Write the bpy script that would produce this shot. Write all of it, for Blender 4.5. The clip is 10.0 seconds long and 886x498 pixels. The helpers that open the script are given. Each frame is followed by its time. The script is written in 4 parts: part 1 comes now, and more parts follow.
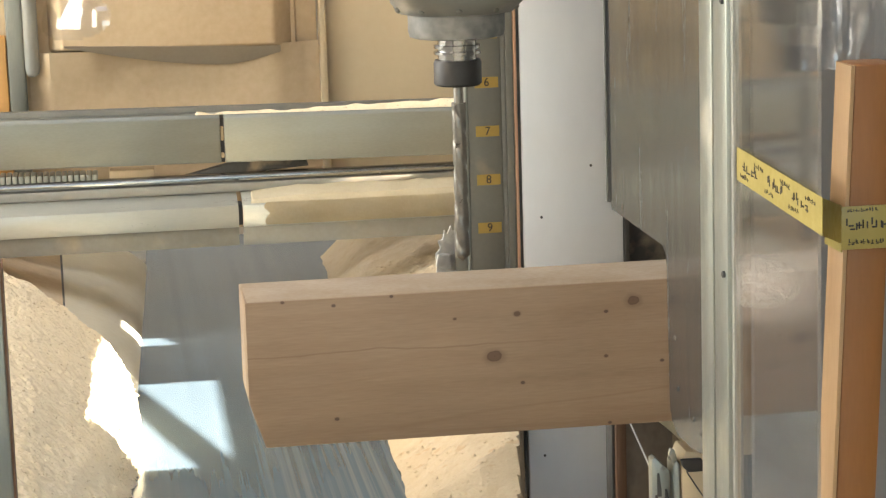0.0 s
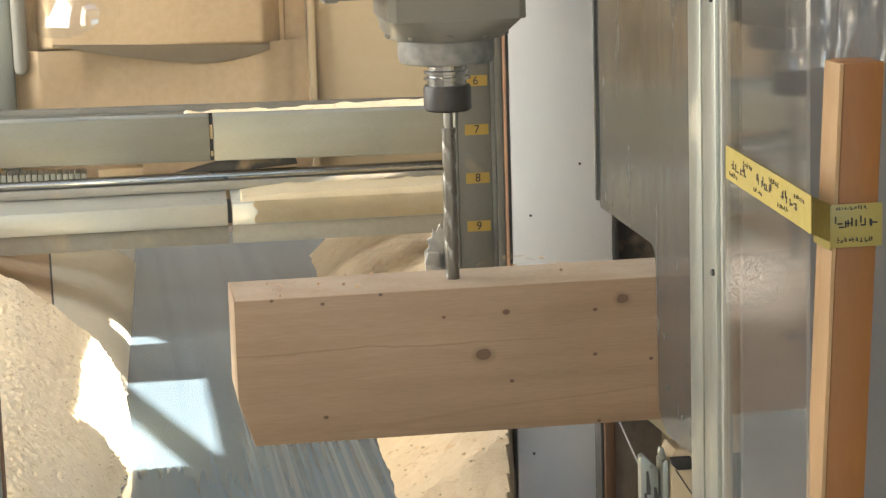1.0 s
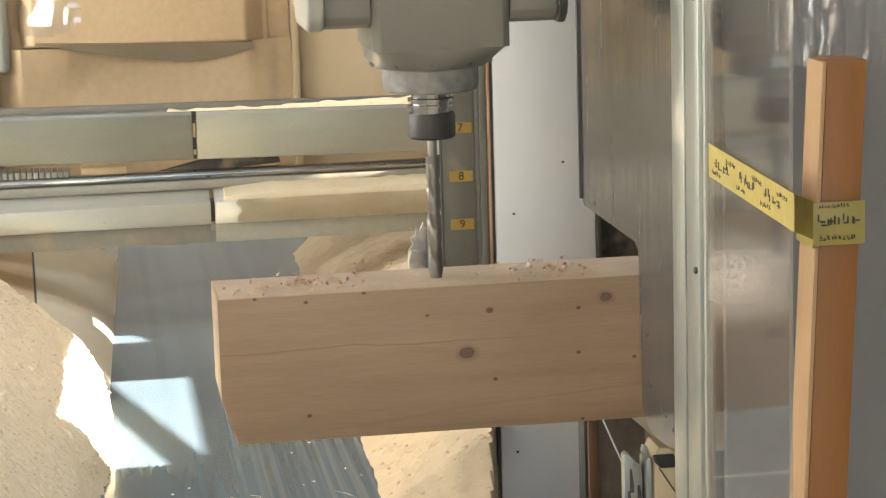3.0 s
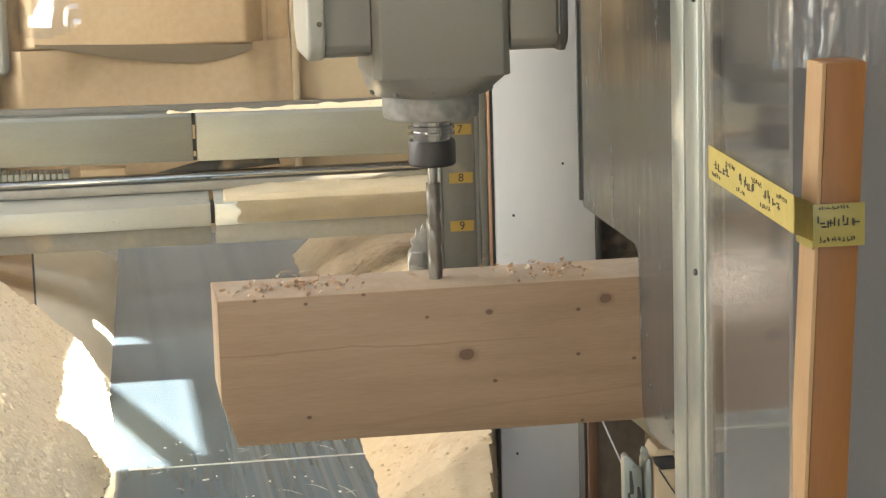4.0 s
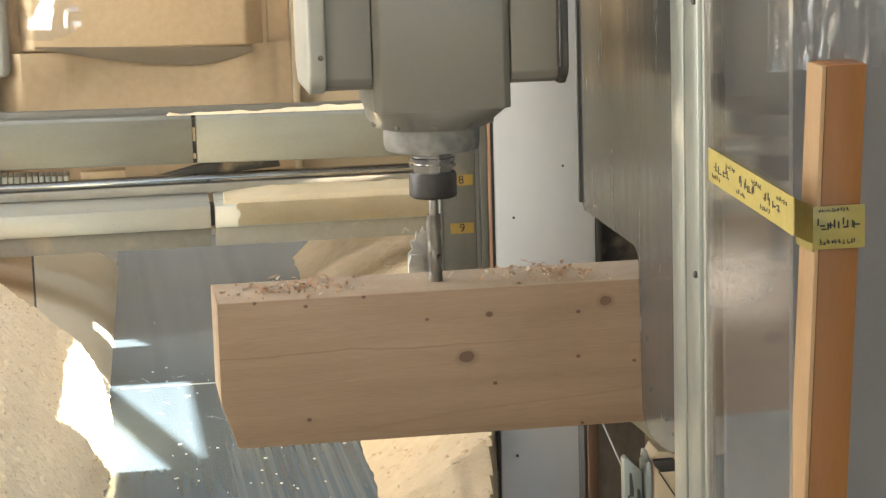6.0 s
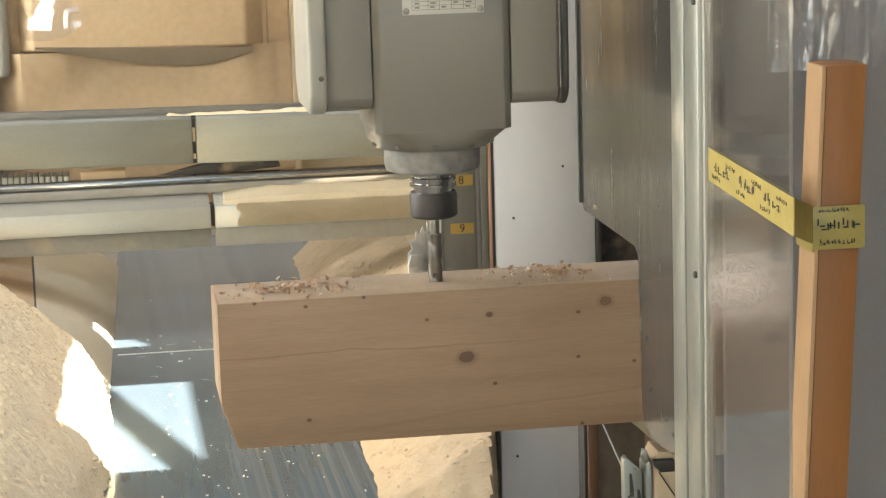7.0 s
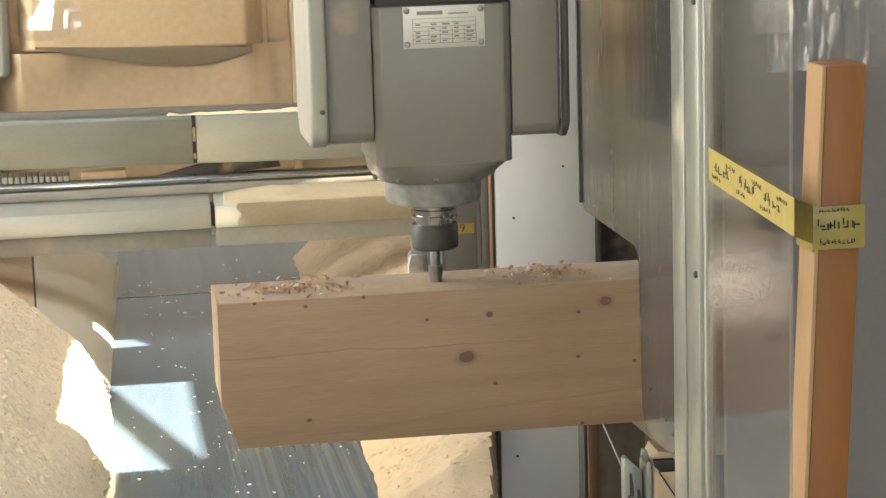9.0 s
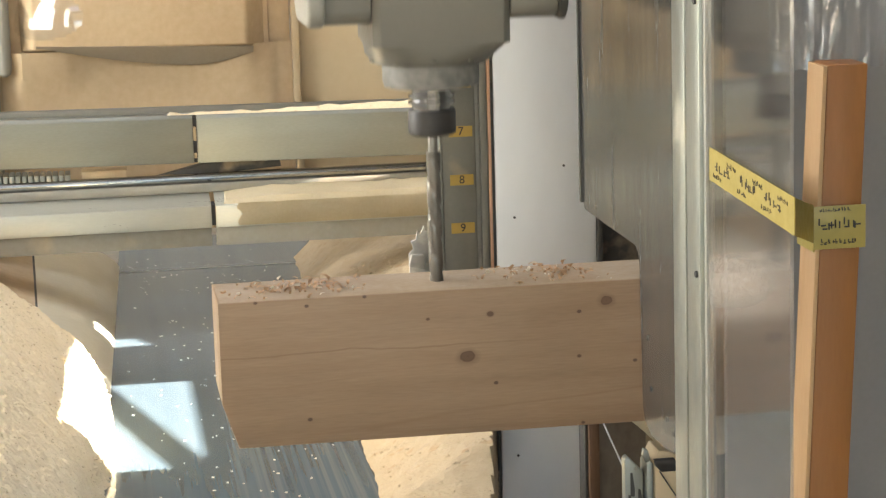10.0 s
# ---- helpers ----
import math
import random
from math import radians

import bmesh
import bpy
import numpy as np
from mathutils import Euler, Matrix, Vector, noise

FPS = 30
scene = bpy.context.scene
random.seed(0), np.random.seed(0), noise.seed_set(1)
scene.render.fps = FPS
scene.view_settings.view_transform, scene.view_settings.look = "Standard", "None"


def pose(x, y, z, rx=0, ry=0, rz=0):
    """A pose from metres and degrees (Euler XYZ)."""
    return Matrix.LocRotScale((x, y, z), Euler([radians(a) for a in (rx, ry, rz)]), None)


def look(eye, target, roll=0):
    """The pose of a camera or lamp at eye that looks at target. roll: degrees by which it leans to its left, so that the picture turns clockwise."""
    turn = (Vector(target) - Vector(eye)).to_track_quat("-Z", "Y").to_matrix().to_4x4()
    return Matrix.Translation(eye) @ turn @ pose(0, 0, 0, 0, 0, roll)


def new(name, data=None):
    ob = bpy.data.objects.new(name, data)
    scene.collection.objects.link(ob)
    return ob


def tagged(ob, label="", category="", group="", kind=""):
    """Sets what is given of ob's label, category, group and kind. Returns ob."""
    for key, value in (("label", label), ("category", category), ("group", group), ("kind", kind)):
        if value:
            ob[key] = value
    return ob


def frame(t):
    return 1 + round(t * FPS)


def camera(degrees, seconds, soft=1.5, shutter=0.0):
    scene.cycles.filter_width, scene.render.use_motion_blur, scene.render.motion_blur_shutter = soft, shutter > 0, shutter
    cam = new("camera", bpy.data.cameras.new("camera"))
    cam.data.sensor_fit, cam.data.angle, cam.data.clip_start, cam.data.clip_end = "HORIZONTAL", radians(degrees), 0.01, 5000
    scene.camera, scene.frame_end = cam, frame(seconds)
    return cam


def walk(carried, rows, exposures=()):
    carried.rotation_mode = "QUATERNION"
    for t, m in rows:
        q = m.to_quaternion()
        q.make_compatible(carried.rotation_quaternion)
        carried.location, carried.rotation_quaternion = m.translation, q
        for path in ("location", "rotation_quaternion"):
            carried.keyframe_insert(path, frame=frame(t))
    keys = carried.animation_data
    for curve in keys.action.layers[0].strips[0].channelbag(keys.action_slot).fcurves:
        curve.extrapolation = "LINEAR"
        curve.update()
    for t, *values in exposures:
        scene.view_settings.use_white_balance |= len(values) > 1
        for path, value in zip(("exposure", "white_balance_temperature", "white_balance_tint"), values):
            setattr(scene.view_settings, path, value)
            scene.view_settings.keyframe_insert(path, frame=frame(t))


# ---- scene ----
cam = camera(21.7745, 10.0, soft=1.3, shutter=0.5)
EYE = (-0.1578, -2.9987, 1.6744)


def aim(yaw, down, roll):
    """The camera's pose from its heading, its tilt below level and its roll, in degrees."""
    return Matrix.Translation(EYE) @ pose(0, 0, 0, 90 - down, 0, -yaw) @ pose(0, 0, 0, 0, 0, roll)


walk(cam, [
    (0.0, aim(8.0781, 10.5816, -1.70)), (0.5, aim(8.2070, 10.6093, -1.69)), (1.0, aim(8.3521, 10.6314, -1.68)),
    (1.5, aim(8.5160, 10.6595, -1.67)), (2.0, aim(8.6684, 10.6774, -1.67)), (2.5, aim(8.7581, 10.6933, -1.67)),
    (4.0, aim(8.7796, 10.6454, -1.655)), (4.5, aim(8.7802, 10.6259, -1.655)), (5.0, aim(8.7809, 10.6219, -1.655)),
    (5.5, aim(8.7809, 10.6026, -1.655)), (7.0, aim(8.7815, 10.5810, -1.653)), (8.0, aim(8.7815, 10.5810, -1.653)),
    (9.0, aim(8.7793, 10.5829, -1.645)), (9.5, aim(8.7657, 10.5925, -1.64)), (10.0, aim(8.7584, 10.5943, -1.64)),
])

# ---- light ----
world = bpy.data.worlds.new("hall_sky")
scene.world = world
world.use_nodes = True
_sky = world.node_tree.nodes.new("ShaderNodeTexSky")
_sky.sky_type, _sky.sun_disc = "NISHITA", False
_sky.sun_elevation, _sky.sun_rotation = radians(30), radians(90)
world.node_tree.links.new(_sky.outputs[0], world.node_tree.nodes["Background"].inputs[0])
world.node_tree.nodes["Background"].inputs[1].default_value = 0.05
SUN_FROM = Vector((0.86, 0.0, 0.51))


def add_sun():
    data = bpy.data.lights.new("sun", "SUN")
    data.energy, data.angle, data.color = 5.0, radians(0.5), (1.0, 0.95, 0.87)
    ob = new("sun", data)
    ob.matrix_world = look(Vector((0, 1, 1)) + SUN_FROM * 9, (0, 1, 1))


def window_light(name, eye, target, w, h, watts, colour):
    data = bpy.data.lights.new(name, "AREA")
    data.shape, data.size, data.size_y, data.energy, data.color = "RECTANGLE", w, h, watts, colour
    new(name, data).matrix_world = look(eye, target)


add_sun()
DAY = (1.0, 0.93, 0.838)
window_light("daylight_west", (-3.25, 1.7, 2.2), (0, 1.7, 1.6), 4.2, 2.2, 16.6, DAY)
window_light("daylight_roof", (-0.5, 1.2, 4.9), (-0.5, 1.2, 0), 5.0, 2.4, 3.3, DAY)
window_light("daylight_roof_south", (0.0, -4.0, 4.9), (0.0, -4.0, 0), 6.0, 2.0, 1.5, DAY)
# unseen fill lamp added behind the camera to lift south-facing sides
window_light("fill_south", (0.1, -5.95, 1.95), (0.1, 0, 1.95), 5.0, 2.1, 1.35, DAY)
scene.view_settings.exposure = 3.65

# ---- materials ----


def material(name, colour, rough=0.5, metal=0.0, second=None, scale=8.0, stretch=(1, 1, 1), amount=0.5, fine=120.0,
             bump=0.1, bump_scale=None, dust=None, dust_amount=0.0, rough_var=0.1, flecks=None):
    """A surface of two tones mixed by coarse and fine noise, with relief and, where given, a cover of dust."""
    m = bpy.data.materials.new(name)
    m.use_nodes = True
    nt = m.node_tree
    b = nt.nodes["Principled BSDF"]
    L = nt.links.new
    co = nt.nodes.new("ShaderNodeTexCoord")
    mp = nt.nodes.new("ShaderNodeMapping")
    mp.inputs["Scale"].default_value = stretch
    L(co.outputs["Object"], mp.inputs[0])

    def noise_at(s, detail, src=mp):
        n = nt.nodes.new("ShaderNodeTexNoise")
        n.inputs["Scale"].default_value, n.inputs["Detail"].default_value = s, detail
        L(src.outputs["Vector"] if src is mp else src.outputs["Object"], n.inputs["Vector"])
        return n
    n1, n2 = noise_at(scale, 5), noise_at(fine, 3)
    add = nt.nodes.new("ShaderNodeMath")
    add.operation = "MULTIPLY_ADD"
    L(n1.outputs[0], add.inputs[0])
    add.inputs[1].default_value = 0.65
    half = nt.nodes.new("ShaderNodeMath")
    half.operation = "MULTIPLY"
    L(n2.outputs[0], half.inputs[0])
    half.inputs[1].default_value = 0.35
    L(half.outputs[0], add.inputs[2])
    rp = nt.nodes.new("ShaderNodeMapRange")
    rp.inputs[1].default_value, rp.inputs[2].default_value = 0.35, 0.65
    L(add.outputs[0], rp.inputs[0])
    mul = nt.nodes.new("ShaderNodeMath")
    mul.operation = "MULTIPLY"
    L(rp.outputs[0], mul.inputs[0])
    mul.inputs[1].default_value = amount
    mx = nt.nodes.new("ShaderNodeMix")
    mx.data_type = "RGBA"
    second = second or tuple(c * 0.6 for c in colour)
    mx.inputs[6].default_value, mx.inputs[7].default_value = (*colour, 1), (*second, 1)
    L(mul.outputs[0], mx.inputs[0])
    out = mx.outputs[2]
    rg = nt.nodes.new("ShaderNodeMapRange")
    L(add.outputs[0], rg.inputs[0])
    rg.inputs[1].default_value, rg.inputs[2].default_value = 0.3, 0.7
    rg.inputs[3].default_value, rg.inputs[4].default_value = max(0.03, rough - rough_var), min(1, rough + rough_var)
    b.inputs["Metallic"].default_value = metal
    if dust:
        n3 = noise_at(scale * 0.7 + 3, 6, co)
        dr = nt.nodes.new("ShaderNodeMapRange")
        L(n3.outputs[0], dr.inputs[0])
        dr.inputs[1].default_value, dr.inputs[2].default_value = 0.62 - 0.35 * dust_amount, 0.72 - 0.1 * dust_amount
        dm = nt.nodes.new("ShaderNodeMath")
        dm.operation = "MULTIPLY"
        L(dr.outputs[0], dm.inputs[0])
        dm.inputs[1].default_value = min(1, 0.35 + dust_amount * 0.6)
        d = nt.nodes.new("ShaderNodeMix")
        d.data_type = "RGBA"
        L(dm.outputs[0], d.inputs[0])
        L(out, d.inputs[6])
        d.inputs[7].default_value = (*dust, 1)
        out = d.outputs[2]
        rd = nt.nodes.new("ShaderNodeMix")
        L(dm.outputs[0], rd.inputs[0])
        L(rg.outputs[0], rd.inputs[2])
        rd.inputs[3].default_value = 0.9
        L(rd.outputs[0], b.inputs["Roughness"])
        if metal:
            inv = nt.nodes.new("ShaderNodeMath")
            inv.operation = "MULTIPLY_ADD"
            L(dm.outputs[0], inv.inputs[0])
            inv.inputs[1].default_value, inv.inputs[2].default_value = -metal, metal
            L(inv.outputs[0], b.inputs["Metallic"])
    else:
        L(rg.outputs[0], b.inputs["Roughness"])
    if flecks:
        tone, size, cut, strong = flecks[:4]
        n4 = noise_at(size, 3, co if len(flecks) > 4 else mp)
        fr = nt.nodes.new("ShaderNodeMapRange")
        L(n4.outputs[0], fr.inputs[0])
        fr.inputs[1].default_value, fr.inputs[2].default_value, fr.inputs[4].default_value = cut, cut + 0.05, strong
        fm = nt.nodes.new("ShaderNodeMix")
        fm.data_type = "RGBA"
        L(fr.outputs[0], fm.inputs[0])
        L(out, fm.inputs[6])
        fm.inputs[7].default_value = (*tone, 1)
        out = fm.outputs[2]
    L(out, b.inputs["Base Color"])
    if bump:
        bp = nt.nodes.new("ShaderNodeBump")
        bp.inputs["Strength"].default_value, bp.inputs["Distance"].default_value = bump, 0.002
        if bump_scale:
            L(noise_at(bump_scale, 4).outputs[0], bp.inputs["Height"])
        else:
            L(add.outputs[0], bp.inputs["Height"])
        L(bp.outputs[0], b.inputs["Normal"])
    return m


def beam_material():
    """Planed spruce: stretched grain, growth bands, knots and small dark pin knots."""
    m = material("planed_spruce", (0.285, 0.190, 0.110), 0.55, 0, (0.208, 0.132, 0.072), 5, (0.6, 7, 7), 0.85, 60, 0.10)
    nt = m.node_tree
    b = nt.nodes["Principled BSDF"]
    L = nt.links.new
    base = b.inputs["Base Color"].links[0].from_socket
    co = nt.nodes.new("ShaderNodeTexCoord")
    wob = nt.nodes.new("ShaderNodeTexNoise")
    wob.inputs["Scale"].default_value = 70.0
    L(co.outputs["Object"], wob.inputs["Vector"])
    # growth bands
    mp = nt.nodes.new("ShaderNodeMapping")
    mp.inputs["Scale"].default_value = (0.35, 5, 5)
    L(co.outputs["Object"], mp.inputs[0])
    wv = nt.nodes.new("ShaderNodeTexWave")
    wv.bands_direction = "Z"
    wv.inputs["Scale"].default_value, wv.inputs["Distortion"].default_value = 2.1, 9.0
    wv.inputs["Detail"].default_value, wv.inputs["Detail Scale"].default_value = 3.0, 0.8
    L(mp.outputs[0], wv.inputs["Vector"])
    rw = nt.nodes.new("ShaderNodeMapRange")
    rw.inputs[1].default_value, rw.inputs[2].default_value = 0.55, 1.0
    rw.inputs[4].default_value = 0.22
    L(wv.outputs["Fac"], rw.inputs[0])
    mix = nt.nodes.new("ShaderNodeMix")
    mix.data_type = "RGBA"
    L(rw.outputs[0], mix.inputs[0])
    L(base, mix.inputs[6])
    mix.inputs[7].default_value = (0.23, 0.138, 0.072, 1)
    sock = mix.outputs[2]
    # thin dark growth lines that follow the contours of a long noise
    for scale_, wide, depth_ in ((1.3, 0.007, 0.45), (3.4, 0.022, 0.22)):
        ml = nt.nodes.new("ShaderNodeMapping")
        ml.inputs["Scale"].default_value = (0.42, 4.5, 4.5)
        L(co.outputs["Object"], ml.inputs[0])
        nl = nt.nodes.new("ShaderNodeTexNoise")
        nl.inputs["Scale"].default_value, nl.inputs["Detail"].default_value = scale_, 2.5
        L(ml.outputs[0], nl.inputs["Vector"])
        cl = nt.nodes.new("ShaderNodeMath")
        cl.operation = "PINGPONG"
        L(nl.outputs[0], cl.inputs[0])
        cl.inputs[1].default_value = 0.11
        rl = nt.nodes.new("ShaderNodeMapRange")
        L(cl.outputs[0], rl.inputs[0])
        rl.inputs[1].default_value, rl.inputs[2].default_value = 0.0, wide
        rl.inputs[3].default_value, rl.inputs[4].default_value = depth_, 0.0
        gl = nt.nodes.new("ShaderNodeMix")
        gl.data_type = "RGBA"
        L(rl.outputs[0], gl.inputs[0])
        L(sock, gl.inputs[6])
        gl.inputs[7].default_value = (0.205, 0.118, 0.058, 1)
        sock = gl.outputs[2]
    # one long dark shake line at a third of the height
    sx = nt.nodes.new("ShaderNodeSeparateXYZ")
    L(co.outputs["Object"], sx.inputs[0])
    mw = nt.nodes.new("ShaderNodeMapping")
    mw.inputs["Scale"].default_value = (1, 0.2, 0.2)
    L(co.outputs["Object"], mw.inputs[0])
    nw = nt.nodes.new("ShaderNodeTexNoise")
    nw.inputs["Scale"].default_value, nw.inputs["Detail"].default_value = 9, 3
    L(mw.outputs[0], nw.inputs["Vector"])
    off = nt.nodes.new("ShaderNodeMath")
    off.operation = "MULTIPLY_ADD"
    L(nw.outputs[0], off.inputs[0])
    off.inputs[1].default_value, off.inputs[2].default_value = 0.016, 0.1165
    df = nt.nodes.new("ShaderNodeMath")
    df.operation = "SUBTRACT"
    L(sx.outputs[2], df.inputs[0])
    L(off.outputs[0], df.inputs[1])
    ab = nt.nodes.new("ShaderNodeMath")
    ab.operation = "ABSOLUTE"
    L(df.outputs[0], ab.inputs[0])
    ln_ = nt.nodes.new("ShaderNodeMapRange")
    L(ab.outputs[0], ln_.inputs[0])
    ln_.inputs[1].default_value, ln_.inputs[2].default_value = 0.0003, 0.0016
    ln_.inputs[3].default_value, ln_.inputs[4].default_value = 0.6, 0.0
    fade = nt.nodes.new("ShaderNodeMapRange")
    L(sx.outputs[0], fade.inputs[0])
    fade.inputs[1].default_value, fade.inputs[2].default_value = 0.30, 0.46
    fade.inputs[3].default_value, fade.inputs[4].default_value = 1.0, 0.0
    pr = nt.nodes.new("ShaderNodeMath")
    pr.operation = "MULTIPLY"
    L(ln_.outputs[0], pr.inputs[0])
    L(fade.outputs[0], pr.inputs[1])
    sh = nt.nodes.new("ShaderNodeMix")
    sh.data_type = "RGBA"
    L(pr.outputs[0], sh.inputs[0])
    L(sock, sh.inputs[6])
    sh.inputs[7].default_value = (0.17, 0.09, 0.04, 1)
    sock = sh.outputs[2]
    # knots: place on the face and radius
    for x, z, r, dark in KNOTS:
        vs = nt.nodes.new("ShaderNodeVectorMath")
        vs.operation = "SUBTRACT"
        L(co.outputs["Object"], vs.inputs[0])
        vs.inputs[1].default_value = (x, 0, z)
        sc = nt.nodes.new("ShaderNodeVectorMath")
        sc.operation = "MULTIPLY"
        L(vs.outputs[0], sc.inputs[0])
        sc.inputs[1].default_value = (0.85, 0.25, 1.1)
        ln = nt.nodes.new("ShaderNodeVectorMath")
        ln.operation = "LENGTH"
        L(sc.outputs[0], ln.inputs[0])
        ds = nt.nodes.new("ShaderNodeMath")
        ds.operation = "MULTIPLY_ADD"
        L(wob.outputs[0], ds.inputs[0])
        ds.inputs[1].default_value = r * 0.6
        L(ln.outputs["Value"], ds.inputs[2])
        cr = nt.nodes.new("ShaderNodeValToRGB")
        k = r * 1.4
        dv = nt.nodes.new("ShaderNodeMath")
        dv.operation = "DIVIDE"
        L(ds.outputs[0], dv.inputs[0])
        dv.inputs[1].default_value = k * 2
        L(dv.outputs[0], cr.inputs[0])
        e = cr.color_ramp.elements
        e[0].position, e[0].color = 0.0, (0.95,) * 3 + (1,)
        e[1].position, e[1].color = 0.9 if r < 0.005 else 0.66, (0, 0, 0, 1)
        for ps, v in ((0.55, 0.9), (0.7, 0.3)) if r < 0.005 else ((0.10, 0.98), (0.15, 0.84), (0.30, 0.84), (0.36, 0.95), (0.42, 0.32)):
            n = e.new(ps)
            n.color = (v, v, v, 1)
        mk = nt.nodes.new("ShaderNodeMix")
        mk.data_type = "RGBA"
        L(cr.outputs[0], mk.inputs[0])
        L(sock, mk.inputs[6])
        mk.inputs[7].default_value = (*dark, 1)
        sock = mk.outputs[2]
    L(sock, b.inputs["Base Color"])
    return m


KNOT_BROWN, PIN_DARK = (0.085, 0.040, 0.016), (0.07, 0.035, 0.018)
KNOTS = [(0.334, 0.107, 0.0105, KNOT_BROWN), (0.527, 0.173, 0.0085, KNOT_BROWN), (0.118, 0.190, 0.0016, PIN_DARK),
         (0.196, 0.198, 0.0015, PIN_DARK), (0.372, 0.068, 0.0016, PIN_DARK), (0.117, 0.034, 0.0017, PIN_DARK),
         (0.492, 0.004, 0.0015, PIN_DARK), (0.566, 0.087, 0.0016, PIN_DARK), (0.366, 0.164, 0.0026, KNOT_BROWN), (0.281, 0.162, 0.0014, KNOT_BROWN),
         (0.489, 0.160, 0.0016, PIN_DARK), (0.488, 0.098, 0.0016, KNOT_BROWN), (0.05, 0.198, 0.0014, KNOT_BROWN)]
DUST = (0.62, 0.47, 0.28)
WOOD = beam_material()
STEEL = material("polished_belt_steel", (0.116, 0.158, 0.186), 0.19, 0.25, (0.084, 0.118, 0.142), 4, (5, 0.05, 5), 0.8, 9, 0.0,
                 rough_var=0.06)
LIP = material("bare_worn_steel", (0.62, 0.60, 0.54), 0.45, 0.3, (0.48, 0.47, 0.43), 30, bump=0.0)


def streak_belt(m):
    """Thin lengthwise streaks of dust rubbed into the belt, thicker along the sawdust side."""
    nt = m.node_tree
    b = nt.nodes["Principled BSDF"]
    L = nt.links.new
    base = b.inputs["Base Color"].links[0].from_socket
    co = nt.nodes.new("ShaderNodeTexCoord")
    mp = nt.nodes.new("ShaderNodeMapping")
    mp.inputs["Scale"].default_value = (95, 0.5, 1)
    L(co.outputs["Object"], mp.inputs[0])
    n = nt.nodes.new("ShaderNodeTexNoise")
    n.inputs["Scale"].default_value, n.inputs["Detail"].default_value = 1.0, 4
    L(mp.outputs[0], n.inputs["Vector"])
    r = nt.nodes.new("ShaderNodeMapRange")
    r.inputs[1].default_value, r.inputs[2].default_value, r.inputs[4].default_value = 0.47, 0.68, 0.55
    L(n.outputs[0], r.inputs[0])
    sp = nt.nodes.new("ShaderNodeSeparateXYZ")
    L(co.outputs["Object"], sp.inputs[0])
    side = nt.nodes.new("ShaderNodeMapRange")
    side.inputs[1].default_value, side.inputs[2].default_value = -0.10, 0.13
    side.inputs[3].default_value, side.inputs[4].default_value = 0.10, 1.0
    L(sp.outputs[0], side.inputs[0])
    k = nt.nodes.new("ShaderNodeMath")
    k.operation = "MULTIPLY"
    L(r.outputs[0], k.inputs[0])
    L(side.outputs[0], k.inputs[1])
    mx = nt.nodes.new("ShaderNodeMix")
    mx.data_type = "RGBA"
    L(k.outputs[0], mx.inputs[0])
    L(base, mx.inputs[6])
    mx.inputs[7].default_value = (0.33, 0.32, 0.28, 1)
    L(mx.outputs[2], b.inputs["Base Color"])


streak_belt(STEEL)
RAIL = material("galvanised_rail_steel", (0.30, 0.296, 0.245), 0.42, 0.6, (0.235, 0.232, 0.19), 5, (1, 4, 4), 0.6, 90, 0.06)
# lit copy of the rail steel: the flanges' window highlight put into its tone
RAIL_LIT = material("lit_galvanised_steel", (0.50, 0.495, 0.42), 0.34, 0.4, (0.42, 0.415, 0.35), 5, (1, 4, 4), 0.6, 90, 0.05)
RISER = material("dull_sheet_steel", (0.30, 0.29, 0.25), 0.55, 0.4, (0.24, 0.22, 0.18), 5, (1, 1, 1), 0.5, 80, 0.05, dust=DUST, dust_amount=0.1)
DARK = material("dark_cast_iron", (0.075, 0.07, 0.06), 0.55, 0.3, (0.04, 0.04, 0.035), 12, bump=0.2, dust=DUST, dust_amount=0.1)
SHIELD = material("worn_shield_steel", (0.25, 0.255, 0.245), 0.22, 0.85, (0.17, 0.17, 0.16), 4, (8, 8, 0.7), 0.7, 60, 0.08,
                  rough_var=0.08, flecks=((0.62, 0.58, 0.5), 125, 0.655, 0.8, True))
ALU = material("anodised_aluminium", (0.32, 0.325, 0.28), 0.38, 0.7, (0.26, 0.262, 0.222), 5, (6, 6, 0.6), 0.5, 80, 0.04,
               dust=(0.6, 0.52, 0.38), dust_amount=0.08)
WHITE = material("pale_blue_grey_paint", (0.71, 0.715, 0.70), 0.40, 0, (0.65, 0.65, 0.63), 3, (1, 1, 0.4), 0.6, 40, 0.04,
                 dust=(0.5, 0.45, 0.36), dust_amount=0.0)
GREY = material("light_grey_machine_paint", (0.186, 0.173, 0.139), 0.42, 0, (0.164, 0.152, 0.121), 4, (1, 1, 1), 0.5, 150, 0.05,
                dust=DUST, dust_amount=0.03)
PRINT = material("grey_plate_print", (0.20, 0.19, 0.17), 0.6, 0, (0.24, 0.23, 0.2), 60, bump=0.0)
GREY_LIGHT = material("paler_grey_tone", (0.32, 0.308, 0.258), 0.45, 0, (0.29, 0.278, 0.23), 4, (1, 1, 1), 0.5, 150, 0.05)
RULER = material("olive_grey_column_paint", (0.20, 0.19, 0.15), 0.5, 0.2, (0.16, 0.15, 0.12), 6, bump=0.05, dust=DUST, dust_amount=0.06)
COLLAR = material("stained_collar_metal", (0.30, 0.285, 0.25), 0.5, 0.3, (0.05, 0.05, 0.05), 9, (1, 1, 1), 0.9, 60, 0.08)
CHROME = material("polished_tool_steel", (0.45, 0.44, 0.42), 0.18, 1.0, (0.25, 0.25, 0.24), 10, bump=0.02)
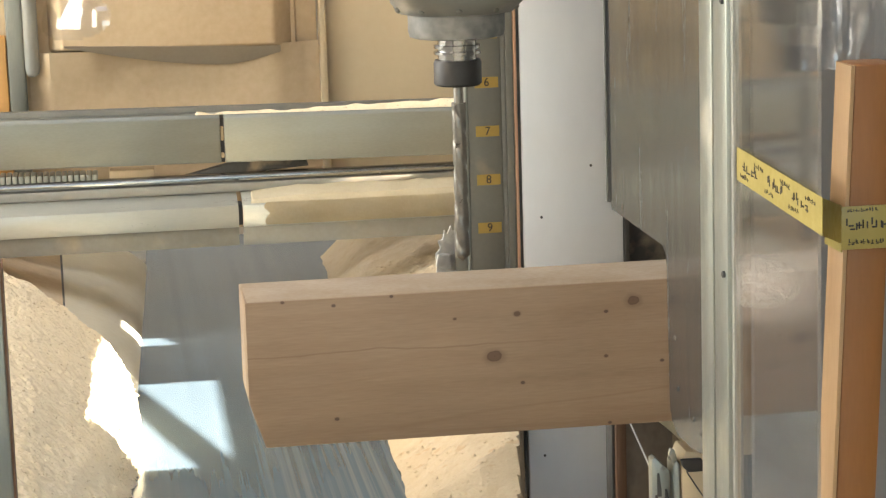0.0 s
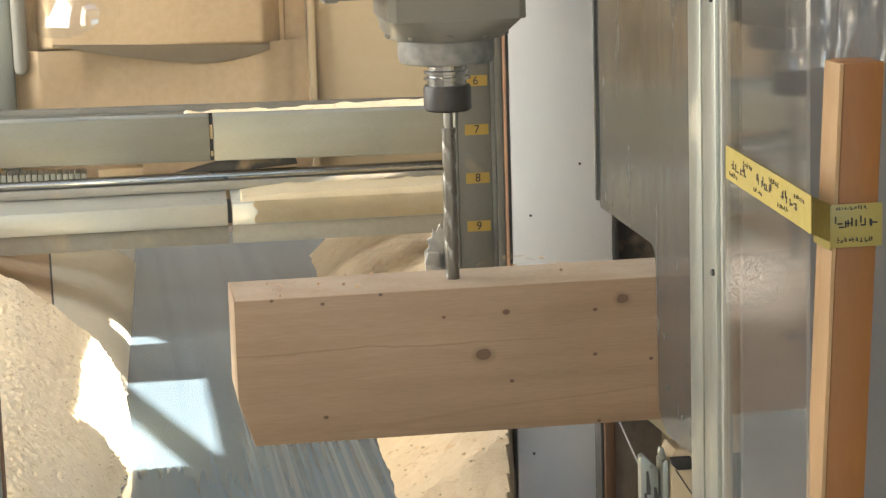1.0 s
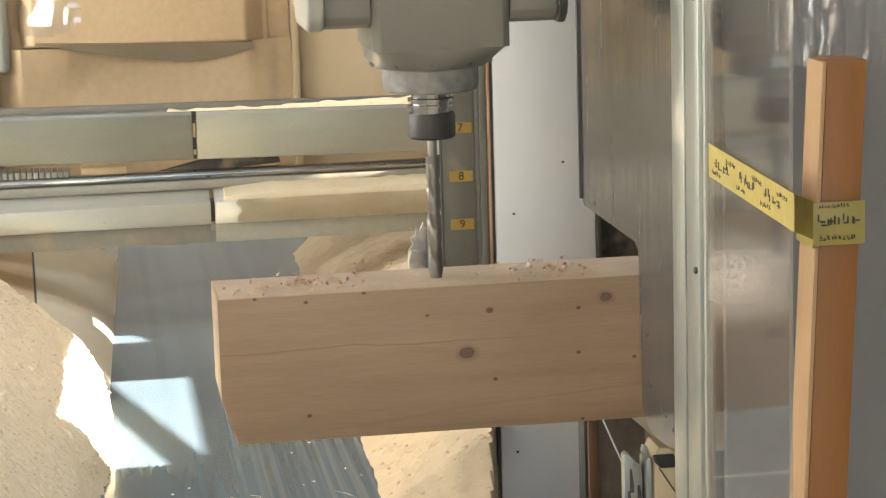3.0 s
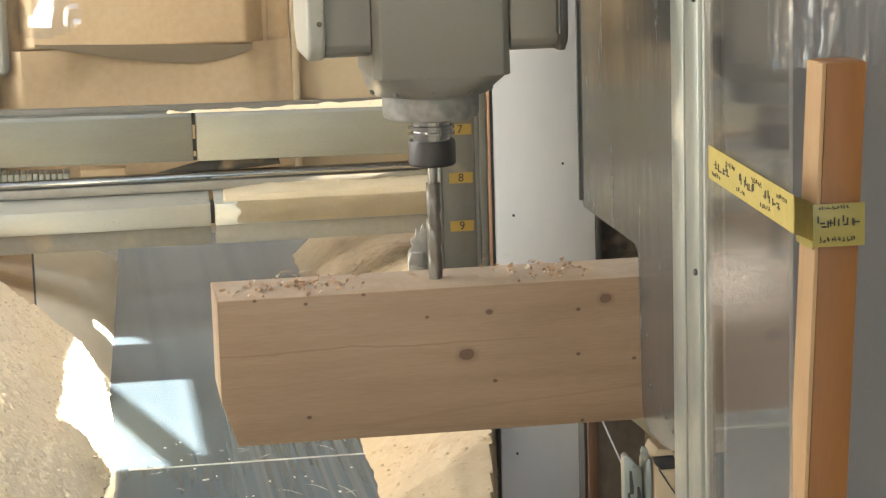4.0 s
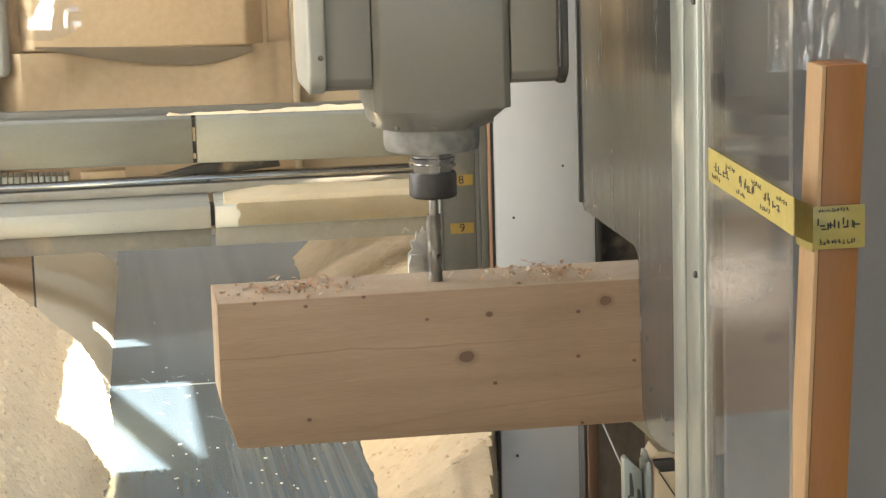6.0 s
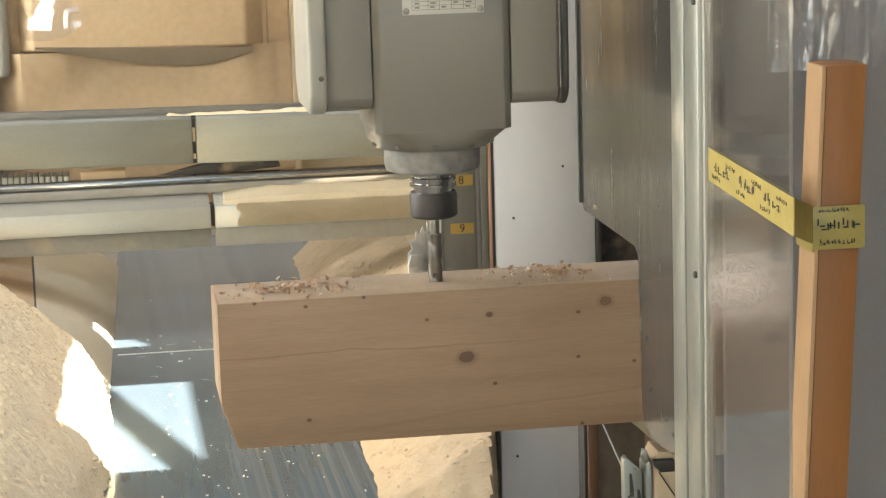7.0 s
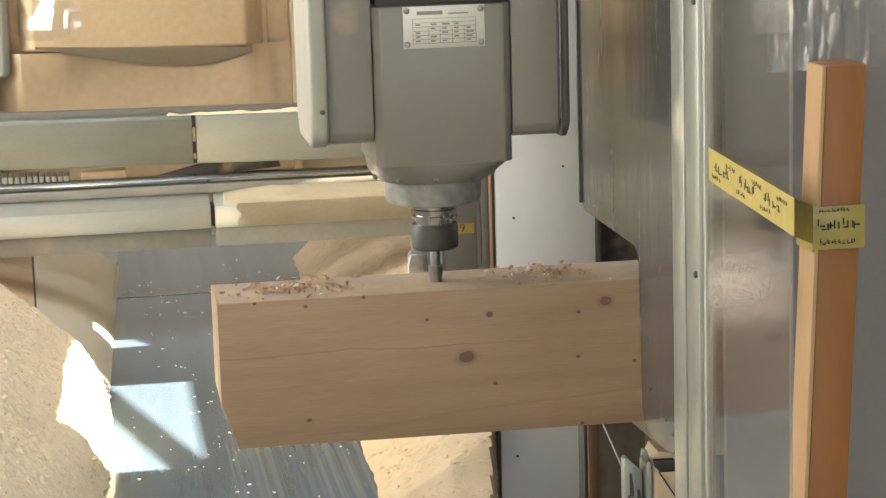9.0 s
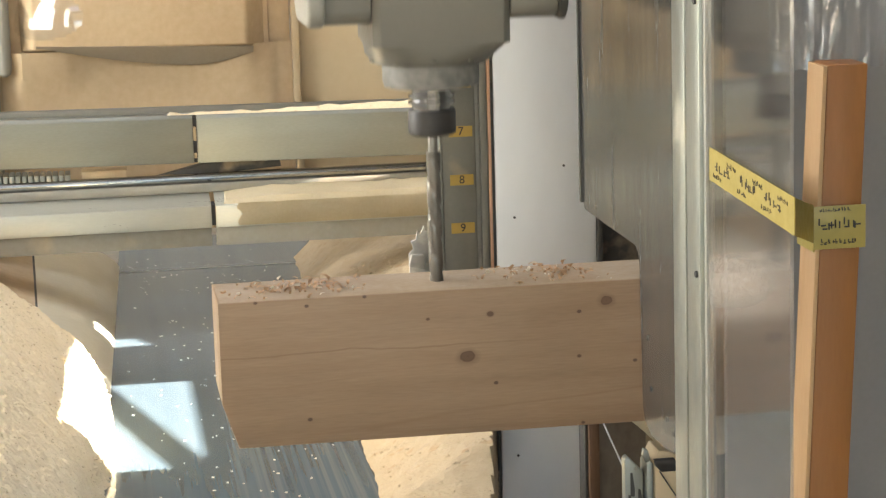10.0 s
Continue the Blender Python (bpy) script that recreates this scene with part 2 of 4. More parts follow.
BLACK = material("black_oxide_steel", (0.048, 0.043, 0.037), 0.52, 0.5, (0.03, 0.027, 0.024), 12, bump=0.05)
DRILL = material("drill_steel", (0.22, 0.20, 0.17), 0.35, 0.9, (0.14, 0.13, 0.11), 30, bump=0.05)
# riser steel darkened for the cap strip, shade put into the colour
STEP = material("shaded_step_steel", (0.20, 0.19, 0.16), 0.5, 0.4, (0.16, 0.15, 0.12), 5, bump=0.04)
# the side sheet's cream tone paints in the sawdust its steel mirrors
SLOPE = material("bright_cream_sheet", (0.70, 0.64, 0.48), 0.45, 0.25, (0.62, 0.55, 0.39), 4, (1, 1, 1), 0.5, 60, 0.05)
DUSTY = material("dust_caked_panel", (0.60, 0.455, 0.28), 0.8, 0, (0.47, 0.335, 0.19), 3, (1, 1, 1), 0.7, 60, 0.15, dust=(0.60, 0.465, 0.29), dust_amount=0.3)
DUST_PANEL = material("brown_dust_caked_sheet", (0.21, 0.165, 0.115), 0.8, 0, (0.10, 0.078, 0.055), 9, (1, 1, 0.6), 0.8, 70, 0.2)
CREAM = material("cream_sheet_panel", (0.53, 0.42, 0.26), 0.6, 0, (0.47, 0.36, 0.215), 3, (1, 1, 1), 0.5, 60, 0.05)
# pale sawdust, tone raised to make up for light missing on the left heap
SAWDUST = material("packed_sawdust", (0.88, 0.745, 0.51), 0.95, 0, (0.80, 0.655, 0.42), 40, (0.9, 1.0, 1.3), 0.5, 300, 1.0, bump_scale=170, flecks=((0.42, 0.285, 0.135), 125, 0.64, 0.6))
# right bank: yellower sawdust, darkened further so its colour carries shade
SAWDUST_SHADED = material("yellowed_shaded_sawdust", (0.46, 0.365, 0.235), 0.95, 0, (0.40, 0.31, 0.19), 40, (0.6, 1, 1.3), 0.6, 300, 1.0, bump_scale=170, flecks=((0.36, 0.235, 0.115), 34, 0.64, 0.5))
CHIP = material("pale_wood_chip", (0.74, 0.68, 0.56), 0.7, 0, (0.58, 0.50, 0.38), 60, bump=0.1)
for _n in (*SAWDUST.node_tree.nodes, *SAWDUST_SHADED.node_tree.nodes):
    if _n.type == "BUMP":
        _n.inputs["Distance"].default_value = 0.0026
FLAKE = material("wood_shaving_curl", (0.50, 0.335, 0.20), 0.8, 0, (0.38, 0.235, 0.13), 60, bump=0.1)
BOARD = material("orange_formwork_board", (0.255, 0.098, 0.016), 0.5, 0, (0.205, 0.076, 0.012), 4, (6, 6, 0.8), 0.6, 60, 0.08)
BOARD_EDGE = material("pale_board_edge", (0.44, 0.275, 0.130), 0.6, 0, (0.37, 0.23, 0.105), 5, (6, 6, 0.8), 0.6, 60, 0.08)
ORANGE = material("orange_machine_paint", (0.62, 0.33, 0.10), 0.5, 0, (0.54, 0.28, 0.08), 4, bump=0.04)
LIP_SHADE = material("lip_shadow_grey", (0.40, 0.335, 0.245), 0.6, 0.1, (0.34, 0.28, 0.20), 8, bump=0.05)
FILM_DUST = material("fine_dust_on_timber", (0.36, 0.285, 0.205), 0.8, 0, (0.285, 0.205, 0.13), 14, (0.7, 1, 1), 0.9, 160, 0.1)
RAIL_DUST = material("pale_rail_dust", (0.56, 0.475, 0.315), 0.9, 0, (0.47, 0.385, 0.235), 9, (1, 1, 1), 0.6, 160, 0.2)
BROWN = material("brown_wood_post", (0.15, 0.078, 0.036), 0.6, 0, (0.10, 0.05, 0.023), 6, (6, 6, 0.6), 0.6, 60, 0.1)
COPPER = material("copper_pipe", (0.85, 0.55, 0.36), 0.42, 0.9, (0.74, 0.45, 0.28), 2, (1, 1, 0.2), 0.5, 4, bump=0.0)
YELLOW = material("yellow_label", (0.44, 0.285, 0.055), 0.6, 0, (0.39, 0.25, 0.05), 20, bump=0.0)
TAPE = material("yellow_warning_tape", (0.35, 0.275, 0.07), 0.4, 0, (0.30, 0.235, 0.06), 15, bump=0.06)
INK = material("black_ink", (0.035, 0.03, 0.025), 0.6, 0, (0.06, 0.05, 0.03), 60, bump=0.0)
PLATE = material("engraved_plate", (0.58, 0.56, 0.50), 0.4, 0.4, (0.5, 0.48, 0.42), 20, bump=0.03)
HALL = material("hall_wall_render", (0.50, 0.47, 0.41), 0.85, 0, (0.44, 0.40, 0.34), 1.2, bump=0.1)
CONCRETE = material("dusty_concrete", (0.42, 0.37, 0.30), 0.8, 0, (0.33, 0.29, 0.23), 1.5, bump=0.2, dust=DUST, dust_amount=0.3)
MAUVE = material("mauve_grey_tone", (0.27, 0.245, 0.22), 0.6, 0, (0.225, 0.205, 0.185), 2, bump=0.05)
TORN = material("torn_rubber_flap", (0.34, 0.32, 0.28), 0.7, 0, (0.2, 0.19, 0.17), 20, bump=0.2, dust=(0.8, 0.74, 0.62), dust_amount=0.5)


def clear_plastic(name, rough, tint, gloss):
    m = bpy.data.materials.new(name)
    m.use_nodes = True
    nt = m.node_tree
    nt.nodes.remove(nt.nodes["Principled BSDF"])
    tr, gl, mx = (nt.nodes.new("ShaderNodeBsdf" + k) for k in ("Transparent", "Glossy", "Diffuse"))
    tr.inputs[0].default_value = (*tint, 1)
    gl.inputs[0].default_value, gl.inputs["Roughness"].default_value = (0.9, 0.9, 0.9, 1), rough
    mx.inputs[0].default_value = (0.55, 0.50, 0.44, 1)
    a, c = nt.nodes.new("ShaderNodeMixShader"), nt.nodes.new("ShaderNodeMixShader")
    # a film of fine dust, thicker in a cloud
    co = nt.nodes.new("ShaderNodeTexCoord")
    nz = nt.nodes.new("ShaderNodeTexNoise")
    nz.inputs["Scale"].default_value, nz.inputs["Detail"].default_value = 90, 4
    nt.links.new(co.outputs["Object"], nz.inputs["Vector"])
    mr = nt.nodes.new("ShaderNodeMapRange")
    mr.inputs[1].default_value, mr.inputs[2].default_value = 0.35, 0.75
    mr.inputs[3].default_value, mr.inputs[4].default_value = 0.022, 0.055
    nt.links.new(nz.outputs[0], mr.inputs[0])
    # a blown cloud of chips stuck to the sheet beside the post
    sub, sc, ln = (nt.nodes.new("ShaderNodeVectorMath") for _ in range(3))
    sub.operation, sc.operation, ln.operation = "SUBTRACT", "MULTIPLY", "LENGTH"
    nt.links.new(co.outputs["Object"], sub.inputs[0])
    sub.inputs[1].default_value = (0, 0.465, 1.150)
    rt = nt.nodes.new("ShaderNodeVectorRotate")
    rt.rotation_type = "X_AXIS"
    rt.inputs["Angle"].default_value = 0.2
    nt.links.new(sub.outputs[0], rt.inputs["Vector"])
    nt.links.new(rt.outputs[0], sc.inputs[0])
    sc.inputs[1].default_value = (0, 3.0, 18)
    nt.links.new(sc.outputs[0], ln.inputs[0])
    cl = nt.nodes.new("ShaderNodeMapRange")
    cl.inputs[1].default_value, cl.inputs[2].default_value, cl.inputs[3].default_value, cl.inputs[4].default_value = 0.05, 1.0, 1.0, 0.0
    nt.links.new(ln.outputs["Value"], cl.inputs[0])
    n2 = nt.nodes.new("ShaderNodeTexNoise")
    n2.inputs["Scale"].default_value, n2.inputs["Detail"].default_value = 820, 2
    flat = nt.nodes.new("ShaderNodeMapping")
    flat.inputs["Scale"].default_value = (1, 0.4, 1)
    nt.links.new(co.outputs["Object"], flat.inputs[0])
    nt.links.new(flat.outputs[0], n2.inputs["Vector"])
    m2 = nt.nodes.new("ShaderNodeMapRange")
    m2.inputs[1].default_value, m2.inputs[2].default_value, m2.inputs[3].default_value = 0.50, 0.57, 0.05
    nt.links.new(n2.outputs[0], m2.inputs[0])
    mul = nt.nodes.new("ShaderNodeMath")
    mul.operation = "MULTIPLY_ADD"
    nt.links.new(cl.outputs[0], mul.inputs[0])
    nt.links.new(m2.outputs[0], mul.inputs[1])
    nt.links.new(mr.outputs[0], mul.inputs[2])
    nt.links.new(mul.outputs[0], a.inputs[0])
    nt.links.new(tr.outputs[0], a.inputs[1])
    nt.links.new(mx.outputs[0], a.inputs[2])
    c.inputs[0].default_value = gloss
    nt.links.new(a.outputs[0], c.inputs[1])
    nt.links.new(gl.outputs[0], c.inputs[2])
    nt.links.new(c.outputs[0], nt.nodes["Material Output"].inputs[0])
    return m


CLEAR = clear_plastic("clean_clear_plastic", 0.03, (0.99, 0.99, 0.98), 0.10)
PLEXI = clear_plastic("dusty_clear_plastic", 0.06, (0.96, 0.955, 0.94), 0.30)

# ---- building helpers ----


def thing(name, loc, label="", category="", group="", kind=""):
    ob = new(name)
    ob.location = loc
    ob.empty_display_size = 0.05
    return tagged(ob, label, category, group, kind)


def root_of(ob):
    while ob.parent:
        ob = ob.parent
    return ob


def finish(bm, material_, name, smooth=True):
    me = bpy.data.meshes.new(name)
    bm.to_mesh(me)
    bm.free()
    me.materials.append(material_)
    if smooth:
        me.polygons.foreach_set("use_smooth", [True] * len(me.polygons))
        me.set_sharp_from_angle(angle=radians(35))
    return me


def part(name, bm, material_, parent, label=""):
    """Links a bmesh, built in the world's coordinates, as one mesh under a thing or a part."""
    bmesh.ops.translate(bm, verts=bm.verts, vec=-root_of(parent).location)
    ob = new(name, finish(bm, material_, name))
    ob.parent = parent
    return tagged(ob, label)


def solo(name, bm, material_, loc=(0, 0, 0), label="", category="", group="", kind=""):
    """Links a bmesh as a thing of one mesh with its origin at loc."""
    bmesh.ops.translate(bm, verts=bm.verts, vec=-Vector(loc))
    ob = new(name, finish(bm, material_, name))
    ob.location = loc
    return tagged(ob, label, category, group, kind)


def box(x0, x1, y0, y1, z0, z1, bevel=0.0, seg=2, bm=None):
    bm2 = bmesh.new()
    bmesh.ops.create_cube(bm2, size=1)
    for v in bm2.verts:
        v.co = Vector(((x0 + x1) / 2 + v.co.x * (x1 - x0), (y0 + y1) / 2 + v.co.y * (y1 - y0), (z0 + z1) / 2 + v.co.z * (z1 - z0)))
    if bevel:
        bmesh.ops.bevel(bm2, geom=bm2.edges[:], offset=bevel, segments=seg, affect="EDGES", profile=0.5)
    return merge(bm, bm2)


def merge(bm, bm2):
    if bm is None:
        return bm2
    me = bpy.data.meshes.new("tmp")
    bm2.to_mesh(me)
    bm2.free()
    bm.from_mesh(me)
    bpy.data.meshes.remove(me)
    return bm


def prism(outline, axis, a0, a1, bevel=0.0, bm=None, seg=2):
    """A closed outline of 2D points pushed along an axis from a0 to a1."""
    bm2 = bmesh.new()

    def put(u, v, a):
        return {"x": (a, u, v), "y": (u, a, v), "z": (u, v, a)}[axis]
    lo = [bm2.verts.new(put(u, v, a0)) for u, v in outline]
    hi = [bm2.verts.new(put(u, v, a1)) for u, v in outline]
    n = len(outline)
    bm2.faces.new(lo)
    bm2.faces.new(hi[::-1])
    for i in range(n):
        bm2.faces.new((lo[i], hi[i], hi[(i + 1) % n], lo[(i + 1) % n]))
    bmesh.ops.recalc_face_normals(bm2, faces=bm2.faces)
    if bevel:
        bmesh.ops.bevel(bm2, geom=bm2.edges[:], offset=bevel, segments=seg, affect="EDGES", profile=0.5)
    return merge(bm, bm2)


def lathe(profile, centre, axis="z", steps=48, bm=None):
    """Turns a profile of (radius, height) pairs round an axis through centre."""
    bm2 = bmesh.new()
    rings = []
    for r, h in profile:
        ring = []
        for i in range(steps):
            a = 2 * math.pi * i / steps
            u, v = r * math.cos(a), r * math.sin(a)
            p = {"z": (u, v, h), "x": (h, u, v), "y": (u, h, v)}[axis]
            ring.append(bm2.verts.new(Vector(p) + Vector(centre)))
        rings.append(ring)
    for a, b in zip(rings, rings[1:]):
        for i in range(steps):
            bm2.faces.new((a[i], a[(i + 1) % steps], b[(i + 1) % steps], b[i]))
    bm2.faces.new(rings[0][::-1])
    bm2.faces.new(rings[-1])
    bmesh.ops.recalc_face_normals(bm2, faces=bm2.faces)
    return merge(bm, bm2)


def tube(points, radius, steps=8, bm=None):
    """A round cable or pipe along points."""
    bm2 = bmesh.new()
    pts = [Vector(p) for p in points]
    rings = []
    for i, p in enumerate(pts):
        d = (pts[min(i + 1, len(pts) - 1)] - pts[max(i - 1, 0)]).normalized()
        u = d.orthogonal().normalized()
        v = d.cross(u)
        rings.append([bm2.verts.new(p + radius * (math.cos(a) * u + math.sin(a) * v)) for a in (2 * math.pi * k / steps for k in range(steps))])
    for a, b in zip(rings, rings[1:]):
        for i in range(steps):
            bm2.faces.new((a[i], a[(i + 1) % steps], b[(i + 1) % steps], b[i]))
    bm2.faces.new(rings[0][::-1])
    bm2.faces.new(rings[-1])
    bmesh.ops.recalc_face_normals(bm2, faces=bm2.faces)
    return merge(bm, bm2)


def heap(x0, x1, y0, y1, step, height, base):
    """A heap as a closed skirted height field; height(x, y) gives its surface."""
    nx, ny = int((x1 - x0) / step) + 1, int((y1 - y0) / step) + 1
    verts, faces = [], []
    for j in range(ny):
        for i in range(nx):
            x, y = x0 + (x1 - x0) * i / (nx - 1), y0 + (y1 - y0) * j / (ny - 1)
            z = height(x, y)
            if i in (0, nx - 1) or j in (0, ny - 1):
                z = base
            verts.append((x, y, max(base, z)))
    for j in range(ny - 1):
        for i in range(nx - 1):
            a = j * nx + i
            quad = (a, a + 1, a + nx + 1, a + nx)
            if max(verts[k][2] for k in quad) > base + 1e-4:
                faces.append(quad)
    me = bpy.data.meshes.new("heap")
    me.from_pydata(verts, [], faces)
    bm = bmesh.new()
    bm.from_mesh(me)
    bpy.data.meshes.remove(me)
    return bm


def heap_front(x0, x1, y, z0, z1):
    """An uneven crust of dust on the front of a level flange, thinning out towards x0."""
    bm = bmesh.new()
    nx, nz = 60, 8
    grid = []
    for j in range(nz + 1):
        row = []
        for i in range(nx + 1):
            x, z = x0 + (x1 - x0) * i / nx, z0 + (z1 - z0) * j / nz
            thick = 0.0005 + 0.007 * min(1, (x - x0) / 0.06) * math.sin(math.pi * (0.12 + 0.8 * j / nz)) + 0.002 * noise.noise((x * 40, z * 60, 3))
            row.append(bm.verts.new((x + 0.02 * noise.noise((z * 60, 0, 1)) * (i == 0), y - max(0.0004, thick), z)))
        grid.append(row)
    for j in range(nz):
        for i in range(nx):
            bm.faces.new((grid[j][i], grid[j][i + 1], grid[j + 1][i + 1], grid[j + 1][i]))
    bmesh.ops.solidify(bm, geom=bm.faces[:], thickness=-0.0008)
    return bm


def text_mesh(text, size, m, extrude=0.0004):
    """Letters of the built-in font as a bmesh, laid by the matrix m."""
    cu = bpy.data.curves.new("letters", "FONT")
    cu.body, cu.size, cu.extrude, cu.align_x, cu.align_y, cu.resolution_u = text, size, extrude, "CENTER", "CENTER", 3
    ob = bpy.data.objects.new("letters", cu)
    scene.collection.objects.link(ob)
    bpy.context.view_layer.update()
    me = bpy.data.meshes.new_from_object(ob.evaluated_get(bpy.context.evaluated_depsgraph_get()))
    bm = bmesh.new()
    bm.from_mesh(me)
    bmesh.ops.transform(bm, matrix=m, verts=bm.verts)
    bpy.data.meshes.remove(me)
    bpy.data.objects.remove(ob)
    bpy.data.curves.remove(cu)
    return bm


# ---- hall ----


def build_hall():
    solo("floor", box(-3.5, 6.2, -6.2, 7.2, -0.2, 0), CONCRETE, label="dusty concrete hall floor", kind="structure")

    def wall_with_hole(name, axis, a0, a1, u0, u1, z0, z1, hu0, hu1, hz0, hz1, mat, label):
        """Wall from u0 to u1, z0 to z1 with one rectangular opening through it."""
        bm = None
        for (p, q, r, s) in ((u0, hu0, z0, z1), (hu1, u1, z0, z1), (hu0, hu1, z0, hz0), (hu0, hu1, hz1, z1)):
            bm = box(a0, a1, p, q, r, s, bm=bm) if axis == "x" else box(p, q, a0, a1, r, s, bm=bm)
        solo(name, bm, mat, label=label, kind="structure")
    wall_with_hole("wall_west", "x", -3.5, -3.3, -6.2, 7.2, 0, 5, -0.4, 3.8, 1.1, 3.3, HALL, "pale hall wall with a wide window opening")
    wall_with_hole("wall_east", "x", 6, 6.2, -6.2, 7.2, 0, 5, -1, 4, 2.6, 4.8, HALL, "pale hall wall with a high window opening")
    solo("wall_north", box(-3.3, 6, 7, 7.2, 0, 5), HALL, label="pale rendered hall wall", kind="structure")
    wall_with_hole("wall_south", "y", -6.2, -6, -3.3, 6, 0, 5, -2.4, 2.6, 0.9, 3.0, HALL, "pale unseen hall wall with an opening added for a fill lamp")
    bm = box(-6.2, 6.2, -6.2, -5, 5, 5.2)
    for a in ((-6.2, 6.2, -3, 0), (-6.2, 6.2, 2.4, 7.2)):
        box(a[0], a[1], a[2], a[3], 5, 5.2, bm=bm)
    for a in ((-6.2, -3, -5, -3), (3, 6.2, -5, -3), (-6.2, -3, 0, 2.4), (2, 6.2, 0, 2.4)):
        box(*a, 5, 5.2, bm=bm)
    solo("ceiling", bm, HALL, label="hall roof with two skylights", kind="structure")
    # unseen partition added at the machine's far side, with a slit that lets the low sun in
    wall_with_hole("wall_sun_slit", "x", 1.30, 1.33, -1.2, 3.4, 0, 2.35, 0.87, 2.2, 1.320, 1.65, MAUVE, "unseen grey partition added with a slit for the sun")
    # added brace and sheets cut the sunlight to the patches' outlines
    bm = prism([(0.95, 1.314), (0.95, 1.358), (1.5, 1.440), (1.60, 1.452), (1.60, 1.416)], "x", 1.300, 1.303)
    for cover in ([(0.865, 1.316), (0.957, 1.316), (0.957, 1.41), (0.93, 1.48), (0.895, 1.515), (0.885, 1.585), (0.865, 1.585)],
                  [(0.865, 1.5855), (0.885, 1.5855), (1.2, 1.643), (1.3, 1.630), (1.5, 1.527), (1.602, 1.52), (1.602, 1.655), (0.865, 1.655)],
                  [(1.6025, 1.316), (1.957, 1.316), (1.957, 1.655), (1.6025, 1.655)],
                  [(1.9575, 1.316), (2.205, 1.316), (2.205, 1.655), (1.9575, 1.655), (1.9575, 1.475), (2.03, 1.475), (2.034, 1.40), (2.030, 1.381), (1.9575, 1.361)]):
        prism(cover, "x", 1.3035, 1.307, bm=bm)
    solo("sun_patch_mask", bm, DARK, label="unseen dark brace and sheets added to shape the sun patches", kind="structure")


build_hall()


# ---- machine bed: tray, rails, back panels ----


BELT_Z, BELT_SPEED = 0.56, 0.311


def belt_edge(y):
    """The belt's edge along the bent side sheet."""
    return -0.1264 + 0.0336 * (y - 1.96)


def build_conveyor():
    t = thing("chip_conveyor", (0.1, 1.5, 0.50), "bright steel belt conveyor carrying wood chips away", "conveyor")
    bm = box(0, 1, -0.62, 3.3, BELT_Z - 0.004, BELT_Z)
    for v in bm.verts:
        v.co.x = belt_edge(v.co.y) - 0.004 if v.co.x < 0.5 else (0.47 if v.co.y < 0.7 else 0.50)
    part("belt", bm, STEEL, t, "blue-grey polished steel belt with fine streaks")
    part("slider_bed", box(-0.72, 0.46, -0.6, 3.28, BELT_Z - 0.03, BELT_Z - 0.0045), RISER, t)
    part("far_bed", box(0.4605, 1.25, 0.95, 3.28, BELT_Z - 0.03, BELT_Z - 0.0055), RISER, t)
    for x in (-0.7, 0.38):
        for y in (-0.5, 1.2, 2.9):
            part("leg", box(x, x + 0.06, y, y + 0.06, 0, BELT_Z - 0.0305, 0.003), RISER, t)
    for y in (-0.62, 3.3):
        part("end_roller", lathe([(0.01, -0.15), (0.03, -0.148), (0.03, 0.45), (0.01, 0.452)], (0, y, BELT_Z - 0.035), "x", 24), RISER, t)
    # overlapped joint of the belt that travels with it: a bright lip and scratches
    lip = part("belt_joint", box(-0.118, 0.44, -0.003, 0.003, BELT_Z + 0.0002, BELT_Z + 0.0014, 0.0004), LIP, t, "pale worn lip of the belt joint")
    rnd = random.Random(17)
    for k in range(18):
        bm = bmesh.new()
        x, y = rnd.uniform(-0.11, 0.25), rnd.choice((rnd.uniform(-0.30, -0.02), rnd.uniform(0.01, 0.10)))
        a, bend, size = rnd.uniform(-0.6, 0.6) + (1.57 if rnd.random() < 0.25 else 0), rnd.uniform(-0.9, 0.9), rnd.uniform(0.010, 0.045)
        rows = []
        for i in range(7):
            f = i / 6
            c = Vector((x + size * f * math.cos(a + bend * f), y + size * f * math.sin(a + bend * f) * 2.2, BELT_Z + 0.0006))
            w = 0.0006 * (0.25 + math.sin(math.pi * f))
            d = Vector((-math.sin(a + bend * f), math.cos(a + bend * f), 0)) * w
            rows.append((bm.verts.new(c - d), bm.verts.new(c + d)))
        for p, q in zip(rows, rows[1:]):
            bm.faces.new((p[0], p[1], q[1], q[0]))
        bmesh.ops.recalc_face_normals(bm, faces=bm.faces)
        part("scratch", bm, LIP, lip)
    # bent side sheets along the belt
    s = thing("bent_side_sheet", (-0.2, 1.9, BELT_Z), "bright dusty bent side sheet along the conveyor", "side sheet")
    outline = ((-0.1264, 0.5605), (-0.1330, 0.572), (-0.1400, 0.581), (-0.1515, 0.593), (-0.1644, 0.604), (-0.196, 0.626), (-0.2314, 0.642), (-0.2845, 0.6615))
    far = ((-0.2895, 0.6625), (-0.36, 0.688), (-0.45, 0.722), (-0.62, 0.79), (-0.72, 0.83))

    def skew(x):
        """The sheets flare: how far each line of them leans from the belt's run."""
        return 0.0336 - 0.0606 * min(1.3, (-0.1264 - x) / 0.162)
    for run, name, note in ((outline, "near_sheet", "polished bent sheet, mirrored sawdust put into its cream tone"), (far, "upper_sheet", "dull upper sheet")):
        bm = bmesh.new()
        rows = [[bm.verts.new((x + skew(x) * (y - 1.96), y, z)) for x, z in run] for y in (1.0, 1.5, 1.96, 2.4, 2.9)]
